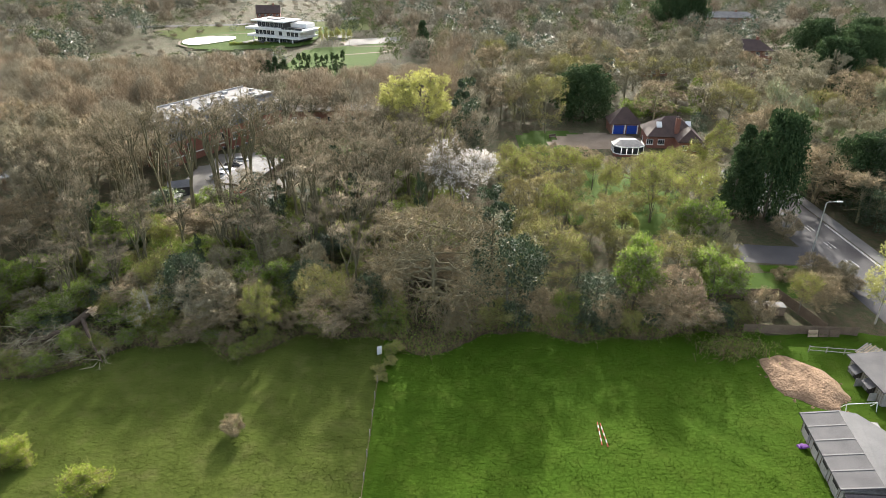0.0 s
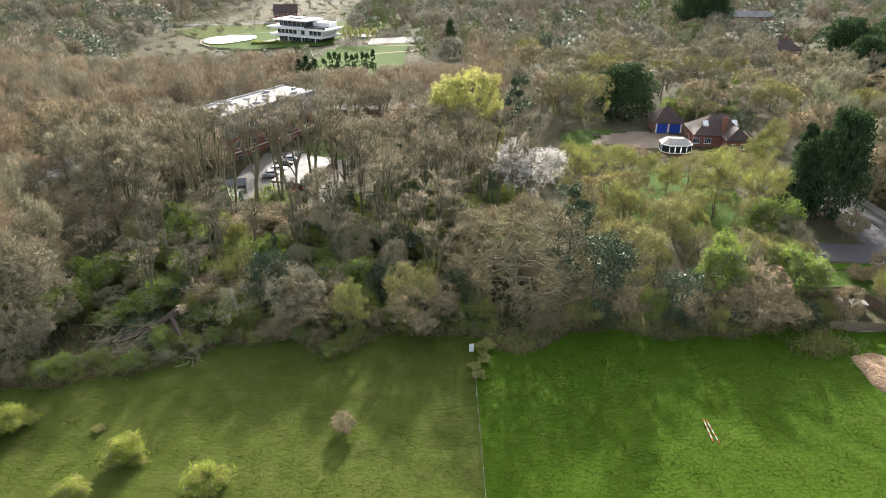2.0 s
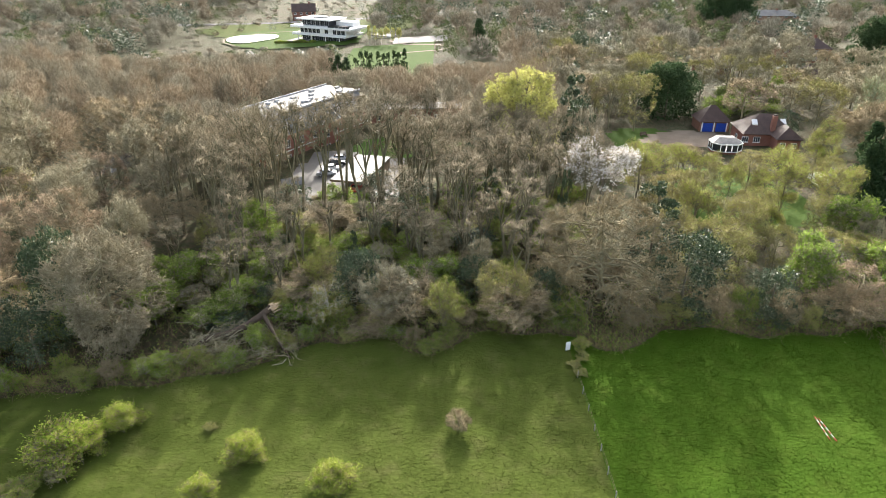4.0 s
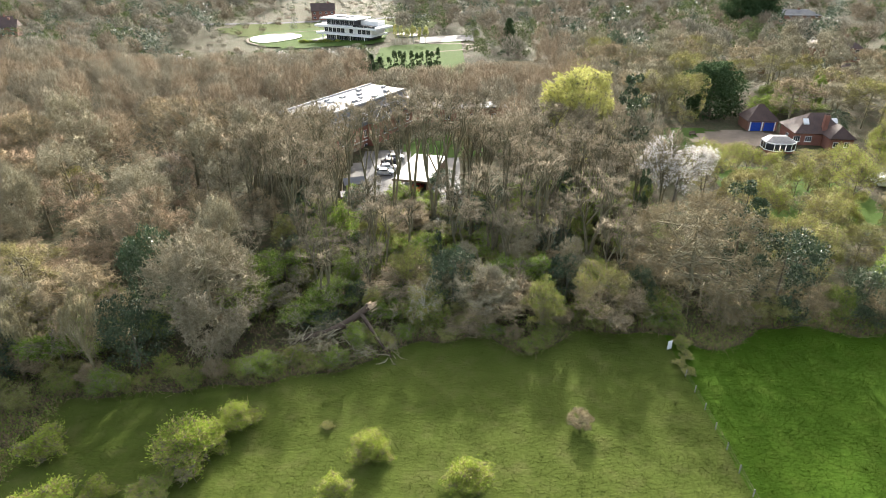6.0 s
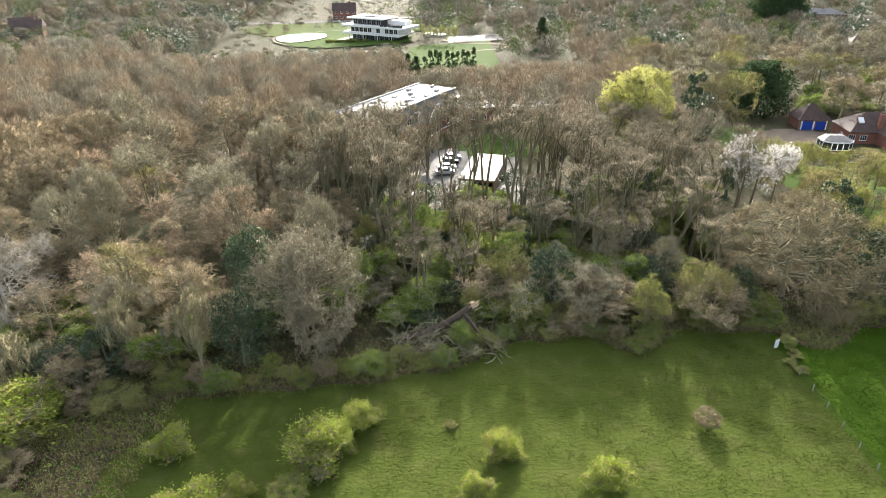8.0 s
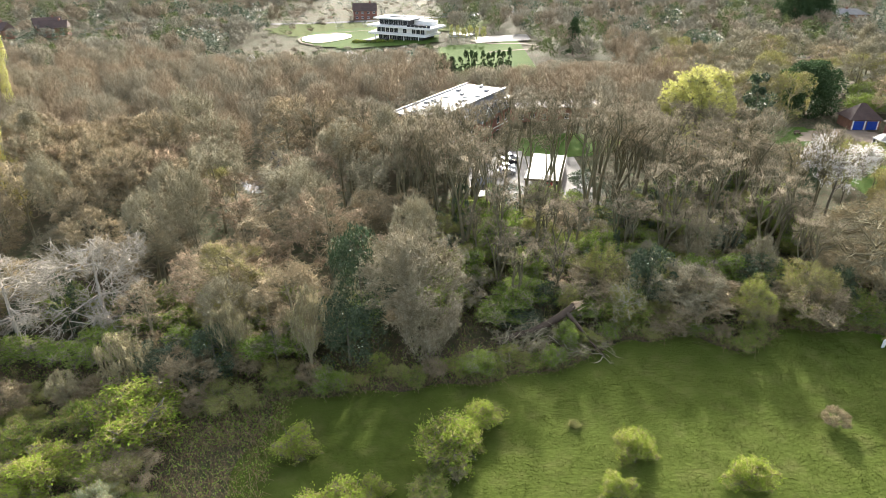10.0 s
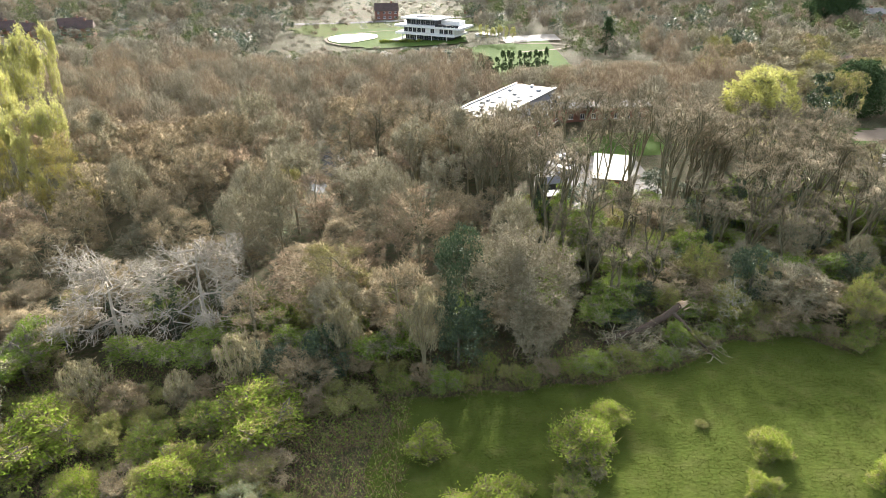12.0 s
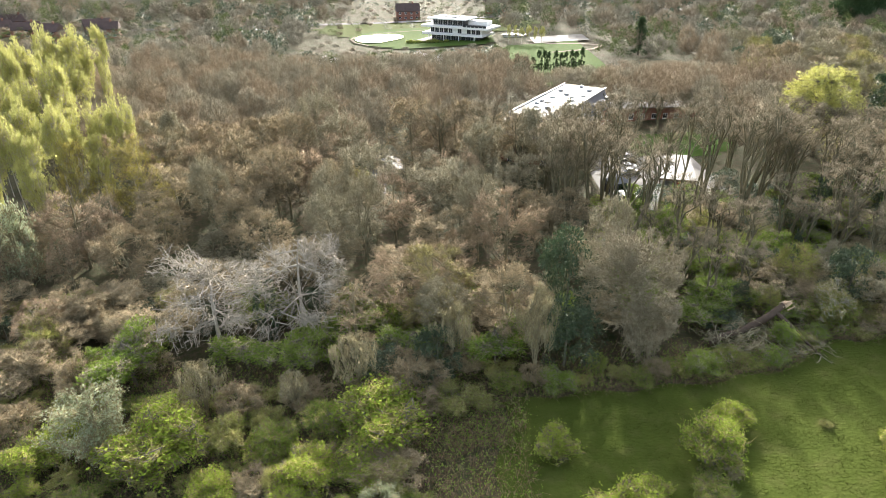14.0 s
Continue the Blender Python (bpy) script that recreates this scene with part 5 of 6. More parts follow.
# ---- brick house with garage and conservatory ----
def brick_house():
    h = thing("brick_house", "red-brick house with brown tiled hipped roof and skylights", "house", 54.0, 147.5, -6)
    block("wall", (-5.6, -4.5, -0.2), (5.6, 4.5, 2.9), BRICK, h, "red brick walls")
    hip_roof("roof", -5.6, 5.6, -4.5, 4.5, 2.9, 6.6, TILE, h, 4.6, 0.5)
    block("front_wing", (0.5, -8.5, -0.2), (5.5, -4.5, 2.9), BRICK, h)
    hip_roof("wing_roof", 0.5, 5.5, -8.5, -3.0, 2.9, 5.4, TILE, h, 2.0, 0.45, False)
    for x, y in ((-3.2, -2.6), (3.6, -1.6)):
        prism("skylight", [(x - 0.6, y - 0.6, 4.85), (x + 0.6, y - 0.6, 4.85), (x + 0.6, y + 0.5, 5.75), (x - 0.6, y + 0.5, 5.75), (x - 0.6, y - 0.6, 4.6), (x + 0.6, y - 0.6, 4.6), (x + 0.6, y + 0.5, 5.5), (x - 0.6, y + 0.5, 5.5)], [(0, 1, 2, 3), (0, 4, 5, 1), (1, 5, 6, 2), (2, 6, 7, 3), (3, 7, 4, 0)], PAINT_WHITE, h)
    ch = block("chimney", (0.2, -4.2, 3.4), (1.2, -3.2, 7.0), BRICK, h)
    for dx in (0.3, 0.75):
        block("chimney_pot", (dx, -3.9, 7.0), (dx + 0.3, -3.6, 7.4), TILE, ch)
    for x in (-5.2, -2.6):
        window(h, x, 0.9, 1.5, 1.3, -4.5, 3, -1)
    for x in (1.8, 4.2):
        window(h, x, 0.9, 1.2, 1.2, -8.5, 2, -1)
    window(h, -2, 0.9, 1.4, 1.3, -6.5, 3, -1, axis="y")
    return h


def garage():
    g = thing("garage", "double garage with blue doors and a steep tiled roof", "garage", 45.8, 158, -3)
    block("wall", (-3.6, -2.8, -0.2), (3.6, 3.4, 2.5), BRICK_BROWN, g)
    hip_roof("roof", -3.6, 3.6, -2.8, 3.4, 2.5, 6.0, TILE, g, 3.4, 0.4)
    for x in (-1.7, 1.7):
        d = block("garage_door", (x - 1.3, -2.88, 0.0), (x + 1.3, -2.8, 2.15), PAINT_BLUE, g, "blue panelled garage door")
        for k in range(4):
            block("rail", (x - 1.25, -2.9, 0.25 + k * 0.5), (x + 1.25, -2.882, 0.29 + k * 0.5), PAINT_BLUE, d)
    for x in (-3.1, -0.15, 2.95):
        block("door_frame", (x - 0.08, -2.92, 0), (x + 0.2, -2.78, 2.3), PAINT_WHITE, g)
    return g


def conservatory():
    c = thing("conservatory", "white conservatory with glazed walls and polycarbonate roof", "conservatory", 42.0, 138.6, -4)
    r, n = 3.2, 8
    block("base_wall", (-3.2, -1.6, -0.3), (3.2, 2.2, 0.6), BRICK, c)
    pts = [(-3.3, 2.2), (-3.3, -0.6), (-1.9, -1.9), (1.9, -1.9), (3.3, -0.6), (3.3, 2.2)]
    for (ax, ay), (bx, by) in zip(pts, pts[1:]):
        L = math.hypot(bx - ax, by - ay)
        k = max(1, round(L / 1.3))
        for i in range(k):
            t0, t1 = i / k, (i + 1) / k
            q = [(ax + (bx - ax) * t, ay + (by - ay) * t) for t in (t0 + 0.03, t1 - 0.03)]
            prism("pane", [(q[0][0], q[0][1], 0.65), (q[1][0], q[1][1], 0.65), (q[1][0], q[1][1], 2.15), (q[0][0], q[0][1], 2.15)], [(0, 1, 2, 3)], GLASS, c)
            px, py = ax + (bx - ax) * t0, ay + (by - ay) * t0
            block("mullion", (px - 0.05, py - 0.05, 0.6), (px + 0.05, py + 0.05, 2.3), PAINT_WHITE, c)
    prism("sill", [(x * 1.03, y * 1.03, 0.55) for x, y in pts] + [(x * 1.03, y * 1.03, 0.72) for x, y in pts], [(0, 1, 7, 6), (1, 2, 8, 7), (2, 3, 9, 8), (3, 4, 10, 9), (4, 5, 11, 10), (5, 0, 6, 11), (0, 5, 4, 3, 2, 1), (6, 7, 8, 9, 10, 11)], PAINT_WHITE, c)
    prism("eaves", [(x * 1.04, y * 1.04, 2.2) for x, y in pts] + [(x * 1.04, y * 1.04, 2.42) for x, y in pts], [(0, 1, 7, 6), (1, 2, 8, 7), (2, 3, 9, 8), (3, 4, 10, 9), (4, 5, 11, 10), (5, 0, 6, 11), (0, 5, 4, 3, 2, 1), (6, 7, 8, 9, 10, 11)], PAINT_WHITE, c)
    prism("roof", [(x * 1.0, y * 1.0, 2.43) for x, y in pts] + [(-1.8, 2.2, 3.3), (1.8, 2.2, 3.3), (-1.8, 0.6, 3.3), (1.8, 0.6, 3.3)], [(0, 1, 8, 6), (1, 2, 8), (2, 3, 9, 8), (3, 4, 9), (4, 5, 7, 9), (8, 9, 7, 6)], MEMBRANE, c, "pale polycarbonate roof")
    return c


brick_house()
garage()
conservatory()
tagged(sheet("drive", steps(25, 50, 1.5), steps(141, 156, 1.5), GRAVEL, 0.06, 0, lambda x, y: ((x - 38) / 11) ** 2 + ((y - 149) / 6.5) ** 2 < 1 or (x < 40 and 145 < y < 148)), "pinkish gravel drive in front of the garage", "drive", kind="structure")
tagged(sheet("garden_lawn", steps(12, 60, 2), steps(92, 160, 2), LAWN, 0.03, 0, lambda x, y: ((x - 27) / 10) ** 2 + ((y - 148) / 11) ** 2 < 1 or ((x - 33) / 14) ** 2 + ((y - 112) / 16) ** 2 < 1), "rough garden lawn round the brick house", "lawn", kind="structure")
b1 = thing("garden_bench", "dark wooden garden bench on the lawn", "bench", 27, 151.5, 20)
block("seat", (-0.9, -0.3, 0.38), (0.9, 0.3, 0.46), TIMBER, b1)
block("backrest", (-0.9, 0.24, 0.46), (0.9, 0.32, 0.95), TIMBER, b1)
for dx in (-0.8, 0.8):
    block("leg", (dx - 0.06, -0.28, 0), (dx + 0.06, 0.28, 0.38), TIMBER, b1)


def plain_house(name, x, y, turn, w, d, eave, ridge, wall, roof, label, gable=False, windows=3):
    h = thing(name, label, "house", x, y, turn)
    block("wall", (-w / 2, -d / 2, -0.3), (w / 2, d / 2, eave), wall, h)
    hip_roof("roof", -w / 2, w / 2, -d / 2, d / 2, eave, ridge, roof, h, 0 if gable else None, 0.4)
    for z in ((0.9,) if eave < 4 else (0.9, 3.6)):
        for k in range(windows):
            window(h, -w / 2 + w * (k + 0.5) / windows, z, 1.5, 1.2, -d / 2, 2, -1)
    block("chimney", (w * 0.2, -0.4, eave), (w * 0.2 + 0.9, 0.4, ridge + 0.9), wall, h)
    return h


plain_house("brick_bungalow", 73, 229, 8, 11, 7, 2.7, 6.0, BRICK_BROWN, TILE, "brown-roofed brick bungalow behind garden trees")
plain_house("brick_house", 116, 252, -5, 18, 9, 5.2, 8.8, BRICK, TILE, "large red-brick house with a tiled roof", windows=5)
plain_house("brick_house", 98, 210, 12, 11, 8, 2.8, 6.5, BRICK_BROWN, TILE, "brown-roofed chalet house among trees")
plain_house("long_building", 150, 362, -4, 36, 10, 4.5, 7.0, BRICK_BROWN, MEMBRANE, "long low building with a pale roof", windows=8)
plain_house("brick_house", -108, 416, 10, 14, 9, 5.2, 9.5, BRICK, TILE, "red-brick house with white gables", True, 4)
plain_house("brick_house", -52, 424, -8, 14, 9, 5.2, 9.5, BRICK, TILE, "distant red-brick house with a tiled roof", True, 4)
for i, (x, y, t) in enumerate(((-322, 352, 30), (-303, 346, 25), (-287, 339, -12), (-272, 358, 35), (-330, 380, 20), (-262, 346, 15))):
    plain_house("terraced_house", x, y, t, 13, 8, 4.6, 8.2, BRICK_BROWN, TILE, "brown-roofed suburban house beyond the woods", True, 3)
path_strip("far_road", [(-260, 372), (-180, 388), (-130, 396), (-80, 402), (-20, 410), (60, 425)], 7, ASPHALT, 0.3, "distant grey road beyond the lawn")


# ---- road, lamps ----
ROAD_Y = steps(64, 128, 4)
path_strip("road", [(62.0, y) for y in ROAD_Y], 9.2, ASPHALT, 0.05, "grey asphalt road with white markings")
path_strip("side_road", [(40, 90.5), (46, 89.5), (52, 88.6), (58.5, 88)], 6.5, ASPHALT, 0.046, "grey side road joining the main road")
path_strip("pavement", [(67.8, y) for y in ROAD_Y], 2.2, SHEET_ROOF, 0.13, "pale footway along the road")
path_strip("verge", [(48, 84), (58, 83.6)], 2.0, MEADOW, 0.09, "grass verge beside the junction")
for y in np.arange(78, 112, 6.4):
    for dx in (0.0, 1.3):
        path_strip("road_marking", [(62.4 + dx * 0.55, y), (62.3 + dx * 0.55, y + 2.4)], 0.1, PAINT_WHITE, 0.058, "white centre-line dash on the road")
for dx in (0, 0.5):
    path_strip("road_marking", [(66.2 + dx * 0.5, y) for y in steps(74, 100, 4)], 0.1, PAINT_WHITE, 0.058, "white edge line on the road")


def street_lamp(x, y, h, turn, arm=1.6):
    l = thing("street_lamp", "tall grey steel street lamp with a single arm", "street lamp", x, y, turn, group="street lamps")
    rng = np.random.default_rng(2)
    V, F = tubes(np.array([[[0, 0, -0.2], [0, 0, h * 0.2], [0, 0, h]]], float), np.array([[0.13, 0.10, 0.07]]), 8, rng)
    link_mesh("pole", V, F, STEEL, l, smooth=True)
    V, F = tubes(np.array([[[0, 0, h - 0.1], [0.25, 0, h + 0.12], [arm, 0, h + 0.2]]], float), np.array([[0.06, 0.05, 0.045]]), 6, rng)
    link_mesh("arm", V, F, STEEL, l, smooth=True)
    block("lantern", (arm - 0.1, -0.16, h + 0.1), (arm + 0.75, 0.16, h + 0.28), STEEL, l, "flat lantern head", 0.04)
    return l


street_lamp(56.6, 86.5, 9.7, 0)
street_lamp(28, 232, 10, 0)
street_lamp(31, 236, 10, 180)
street_lamp(90, 205, 9, 10)
street_lamp(73, 225, 9, 170)
sign = thing("road_sign", "white triangular-ended board on short posts", "sign", 54.2, 83.2, 10)
block("board", (-0.9, -0.03, 0.5), (0.9, 0.03, 1.1), PAINT_WHITE, sign)
for dx in (-0.7, 0.7):
    block("post", (dx - 0.04, 0.03, -0.1), (dx + 0.04, 0.1, 1.1), TIMBER, sign)
van = thing("white_van", "white van parked behind garden trees", "van", 52, 118, 85)
block("body", (-2.4, -0.95, 0.35), (1.4, 0.95, 2.2), PAINT_WHITE, van, bevel=0.12)
block("cab", (1.3, -0.93, 0.35), (2.5, 0.93, 1.9), PAINT_WHITE, van, bevel=0.12, taper=(0.7, 0.9))
for wx in (-1.6, 1.6):
    for sy in (-0.85, 0.85):
        bm = bmesh.new()
        bmesh.ops.create_cone(bm, cap_ends=True, segments=12, radius1=0.35, radius2=0.35, depth=0.2, matrix=pose(wx, sy, 0.36, 90))
        part("wheel", bm, TYRE, van)


# ---- stables and clutter at the meadow's end ----
def stable_block():
    s = thing("stable_block", "weathered timber stable block with a felted low roof", "stable", 36.2, 49.3, -8)
    L, W = 9.6, 7.0
    block("wall", (0.15, -L, -0.1), (W - 0.15, -0.1, 2.05), WEATHERED, s)
    prism("felt_roof", [(-0.35, 0.2, 2.25), (3.1, 0.2, 2.95), (3.1, -L - 0.2, 2.95), (-0.35, -L - 0.2, 2.25), (-0.35, 0.2, 2.1), (3.1, 0.2, 2.8), (3.1, -L - 0.2, 2.8), (-0.35, -L - 0.2, 2.1)], [(0, 1, 2, 3), (4, 7, 6, 5), (0, 4, 5, 1), (3, 2, 6, 7), (0, 3, 7, 4)], FELT, s, "dark grey felt slope")
    prism("sheet_roof", [(3.1, 0.2, 2.96), (4.8, 0.0, 2.85), (W + 0.3, -2.2, 2.35), (W + 0.3, -L - 0.2, 2.35), (3.1, -L - 0.2, 2.96), (3.1, 0.2, 2.8), (4.8, 0.0, 2.7), (W + 0.3, -2.2, 2.2), (W + 0.3, -L - 0.2, 2.2), (3.1, -L - 0.2, 2.8)], [(0, 1, 2, 3, 4), (0, 5, 6, 1), (1, 6, 7, 2), (2, 7, 8, 3), (3, 8, 9, 4)], SHEET_ROOF, s, "pale grey weathered slope")
    for k in range(6):
        y = -k * L / 5 + 0.1 - (0.15 if k == 5 else 0)
        prism("batten", [(-0.36, y, 2.29), (3.08, y, 2.99), (3.08, y - 0.14, 2.99), (-0.36, y - 0.14, 2.29), (-0.36, y, 2.2), (3.08, y, 2.9), (3.08, y - 0.14, 2.9), (-0.36, y - 0.14, 2.2)], [(0, 1, 2, 3), (0, 4, 5, 1), (3, 2, 6, 7), (0, 3, 7, 4)], SHEET_ROOF, s)
    for k in range(4):
        y = -1.3 - k * 2.3
        d = block("stable_door", (0.08, y - 0.6, 0.0), (0.149, y + 0.6, 1.9), WEATHERED, s)
        # Dark sheet for the shade behind the open upper door.
        block("door_top_shade", (0.05, y - 0.55, 1.15), (0.079, y + 0.55, 1.85), DOORWAY_SHADE, d)
    for k in range(14):
        block("board", (0.1, -0.2 - k * 0.68 - 0.02, 0), (0.147, -0.2 - k * 0.68 + 0.02, 2.04), TIMBER, s)
    return s


def barn():
    s = thing("corrugated_shed", "open timber shed with dark corrugated iron roof", "shed", 35.0, 39.3, -8)
    block("wall", (0.2, -9, -0.1), (6.6, -0.1, 1.8), WEATHERED, s)
    n = 46
    V, F = [], []
    for i in range(n + 1):
        y = 0.2 - 9.4 * i / n
        b = 0.05 * (1 if i % 2 else -1)
        V += [(-0.3, y, 2.0 + b), (7.0, y, 2.6 + b), (-0.3, y, 1.9 + b), (7.0, y, 2.5 + b)]
        if i:
            a = 4 * (i - 1)
            F += [(a, a + 1, a + 5, a + 4), (a + 2, a + 6, a + 7, a + 3), (a, a + 4, a + 6, a + 2)]
    link_mesh("roof", V, F, RUSTY, s, "dark corrugated iron roof")
    for k in range(4):
        block("post", (0.05, -0.6 - k * 2.6, -0.1), (0.19, -0.46 - k * 2.6, 1.95), TIMBER, s)
    return s


def loose_boxes():
    s = thing("loose_box_stable", "grey timber loose boxes with open half doors", "stable", 46.7, 59.0, 0)
    block("wall", (0, -6.2, -0.1), (6.0, 0, 2.1), WEATHERED, s)
    prism("roof", [(-0.5, 0.3, 2.15), (6.4, 0.3, 2.85), (6.4, -6.5, 2.85), (-0.5, -6.5, 2.15), (-0.5, 0.3, 2.3), (6.4, 0.3, 3.0), (6.4, -6.5, 3.0), (-0.5, -6.5, 2.3)], [(0, 1, 2, 3), (4, 7, 6, 5), (0, 4, 5, 1), (1, 5, 6, 2), (2, 6, 7, 3), (3, 7, 4, 0)], FELT, s, "dark grey felt roof")
    for y in (-1.7, -4.2):
        # No hole in the wall: a dark sheet paints the doorway's shade.
        o = block("opening", (-0.03, y - 0.55, 0.0), (-0.002, y + 0.55, 1.9), DOORWAY_SHADE, s, "dark sheet coloured as the shade in a doorway")
        prism("flap", [(-0.04, y - 0.75, 1.95), (-0.04, y + 0.75, 1.95), (-0.9, y + 0.75, 1.5), (-0.9, y - 0.75, 1.5), (-0.04, y - 0.75, 1.9), (-0.04, y + 0.75, 1.9), (-0.9, y + 0.75, 1.45), (-0.9, y - 0.75, 1.45)], [(0, 1, 2, 3), (4, 7, 6, 5), (0, 4, 5, 1), (1, 5, 6, 2), (2, 6, 7, 3), (3, 7, 4, 0)], FELT, o)
        block("half_door", (-0.9, y - 1.1, 0.05), (-0.04, y - 1.04, 1.2), WEATHERED, o)
    for k in range(20):
        block("board", (-0.03, -0.1 - k * 0.31 - 0.015, 0), (-0.003, -0.1 - k * 0.31 + 0.015, 2.08), TIMBER, s)
    return s


stable_block()
barn()
loose_boxes()


def mound():
    n, m = 34, 30
    V, F = [], []
    for j in range(m):
        for i in range(n):
            u, v = i / (n - 1) * 2 - 1, j / (m - 1) * 2 - 1
            x, y = u * 3.8, v * 5.0
            r = math.hypot(u, v) * (1 + 0.18 * noise.noise((u * 2, v * 2, 7)))
            k = max(0.0, 1 - r * r)
            z = 1.0 * k ** 0.7 * (1 - 0.35 * math.exp(-(u * 4) ** 2)) + 0.22 * k * noise.noise((x * 0.9, y * 0.9, 1)) + 0.1 * k * noise.noise((x * 3, y * 3, 2)) - 0.05 * (1 - k)
            V.append((x, y, z))
    for j in range(m - 1):
        for i in range(n - 1):
            F.append((j * n + i, j * n + i + 1, (j + 1) * n + i + 1, (j + 1) * n + i))
    ob = link_mesh("soil_mound", V, F, SOIL)
    ob.matrix_basis = pose(40.6, 57.0, 0.10, 0, 0, 22)
    tagged(ob, "spread heap of sandy orange-brown soil on grass", "soil heap")
    rng = random.Random(8)
    for i in range(60):
        a, r = rng.uniform(0, 6.28), rng.uniform(0.5, 1.12)
        clod = bmesh.new()
        bmesh.ops.create_icosphere(clod, subdivisions=1, radius=rng.uniform(0.08, 0.24))
        for q in clod.verts:
            q.co *= rng.uniform(0.7, 1.2)
        x, y = 3.8 * r * math.cos(a), 5.0 * r * math.sin(a)
        c = part("clod", clod, SOIL, ob)
        c.location = (x, y, max(0.02, 0.55 * (1 - r * r)))


mound()


def goal():
    g = thing("football_goal", "small white tubular football goal on grass", "goal", 44.0, 52.3, 4)
    rng = np.random.default_rng(4)
    for sx in (-1.7, 1.7):
        for pts in ([(sx, -0.5, 0), (sx, -0.2, 1.2)], [(sx, -0.2, 1.2), (sx, 0.6, 0)], [(sx, -0.5, 0.03), (sx, 0.6, 0.03)]):
            link_mesh("tube", *tubes(np.array([pts], float), np.full((1, 2), 0.04), 6, rng), PAINT_WHITE, g)
    for pts in ([(-1.7, -0.2, 1.2), (1.7, -0.2, 1.2)], [(-1.7, 0.6, 0.03), (1.7, 0.6, 0.03)]):
        link_mesh("tube", *tubes(np.array([pts], float), np.full((1, 2), 0.04), 6, rng), PAINT_WHITE, g)


goal()
for k, (x, y) in enumerate(((15.8, 48.7), (16.2, 48.5))):
    jp = thing("jump_pole", "red and white striped show-jumping pole on grass", "pole", x, y, -4 + 5 * k, group="jump poles")
    jp.location.z += 0.2
    rng = np.random.default_rng(6)
    for i in range(7):
        y0 = -1.65 + i * 3.3 / 7
        link_mesh("stripe", *tubes(np.array([[(0, y0, 0.06), (0, y0 + 3.3 / 7, 0.06)]], float), np.full((1, 2), 0.045), 8, rng), PAINT_WHITE if i % 2 else PAINT_RED, jp)
bag = thing("sack_pile", "purple plastic feed sacks beside the stable wall", "sack", 35.3, 47.0, 15)
block("sack", (-0.45, -0.3, 0), (0.45, 0.3, 0.28), PURPLE, bag, bevel=0.1)
block("sack", (-0.3, -0.55, 0.26), (0.5, 0.0, 0.5), PURPLE, bag, bevel=0.1)


# ---- wire fence between the pastures ----
def fence_run(label, pts, gap, h, rails, thick, mat):
    (ax, ay), (bx, by) = pts
    L = math.hypot(bx - ax, by - ay)
    f = thing("post_fence", label, "fence", ax, ay, math.degrees(math.atan2(by - ay, bx - ax)))
    n = int(L / gap)
    rng = random.Random(9)
    for i in range(n + 1):
        x = i * L / n
        block("post", (x - 0.04, -0.04, -0.3), (x + 0.04, 0.04, h * rng.uniform(0.93, 1.05) + 0.1), WEATHERED, f, bevel=0.01)
    for z in rails:
        block("rail", (0, -thick / 2 - 0.05, z), (L, thick / 2 - 0.05, z + thick), mat, f)
    return f


fence_run("brown weathered post and wire fence between two pastures", [(-7.2, 20), (-7.4, 57)], 2.8, 1.0, (0.5, 0.85), 0.018, TIMBER)
fence_run("low post fence along the meadow's end", [(44, 62.6), (50, 61.8)], 2.0, 1.1, (0.5, 1.0), 0.06, WEATHERED)
hr = random.Random(12)
for y in np.arange(57.5, 65, 1.5):
    plant(hr.choice(["thicket", "budding", "thicket"]), -6.8 + hr.uniform(-0.6, 1.2), y, hr.uniform(0.9, 1.9), hr.uniform(1.0, 1.5))
board = thing("white_board", "white board leaning against the hedge", "board", -7.6, 62.2, 20)
block("sheet", (-0.3, -0.03, 0), (0.3, 0.03, 1.3), PAINT_WHITE, board)


def panel_fence(label, a, b, h=1.7):
    L = math.hypot(b[0] - a[0], b[1] - a[1])
    f = thing("panel_fence", label, "fence", a[0], a[1], math.degrees(math.atan2(b[1] - a[1], b[0] - a[0])))
    n = max(1, round(L / 1.83))
    w = L / n
    for i in range(n + 1):
        block("post", (i * w - 0.05, -0.05, -0.1), (i * w + 0.05, 0.05, h + 0.1), TIMBER, f)
    for i in range(n):
        p = block("panel", (i * w + 0.05, -0.015, 0.05), ((i + 1) * w - 0.05, 0.015, h), TIMBER, f)
        for k in range(6):
            block("slat", (i * w + 0.06, -0.032, 0.08 + k * h / 6), ((i + 1) * w - 0.06, -0.016, 0.08 + (k + 0.8) * h / 6), TIMBER, p)
    return f


panel_fence("brown larch-lap garden fence along the meadow", (38, 67.0), (52, 66.2), 1.3)
panel_fence("brown larch-lap fence behind the compost corner", (39, 75.5), (46.2, 75.4), 1.5)
panel_fence("brown larch-lap fence beside the compost corner", (46.3, 75.2), (48.2, 66.8), 1.5)
for x, y, w, d, h in ((42.2, 72.6, 1.4, 1.1, 1.1), (44.1, 71.6, 2.1, 1.3, 1.3)):
    cb = thing("compost_bin", "weathered grey compost bin with a flat lid", "compost bin", x, y, -6)
    block("body", (-w / 2, -d / 2, 0), (w / 2, d / 2, h), TIMBER, cb, bevel=0.03)
    block("lid", (-w / 2 - 0.06, -d / 2 - 0.06, h), (w / 2 + 0.06, d / 2 + 0.06, h + 0.07), SHEET_ROOF, cb)
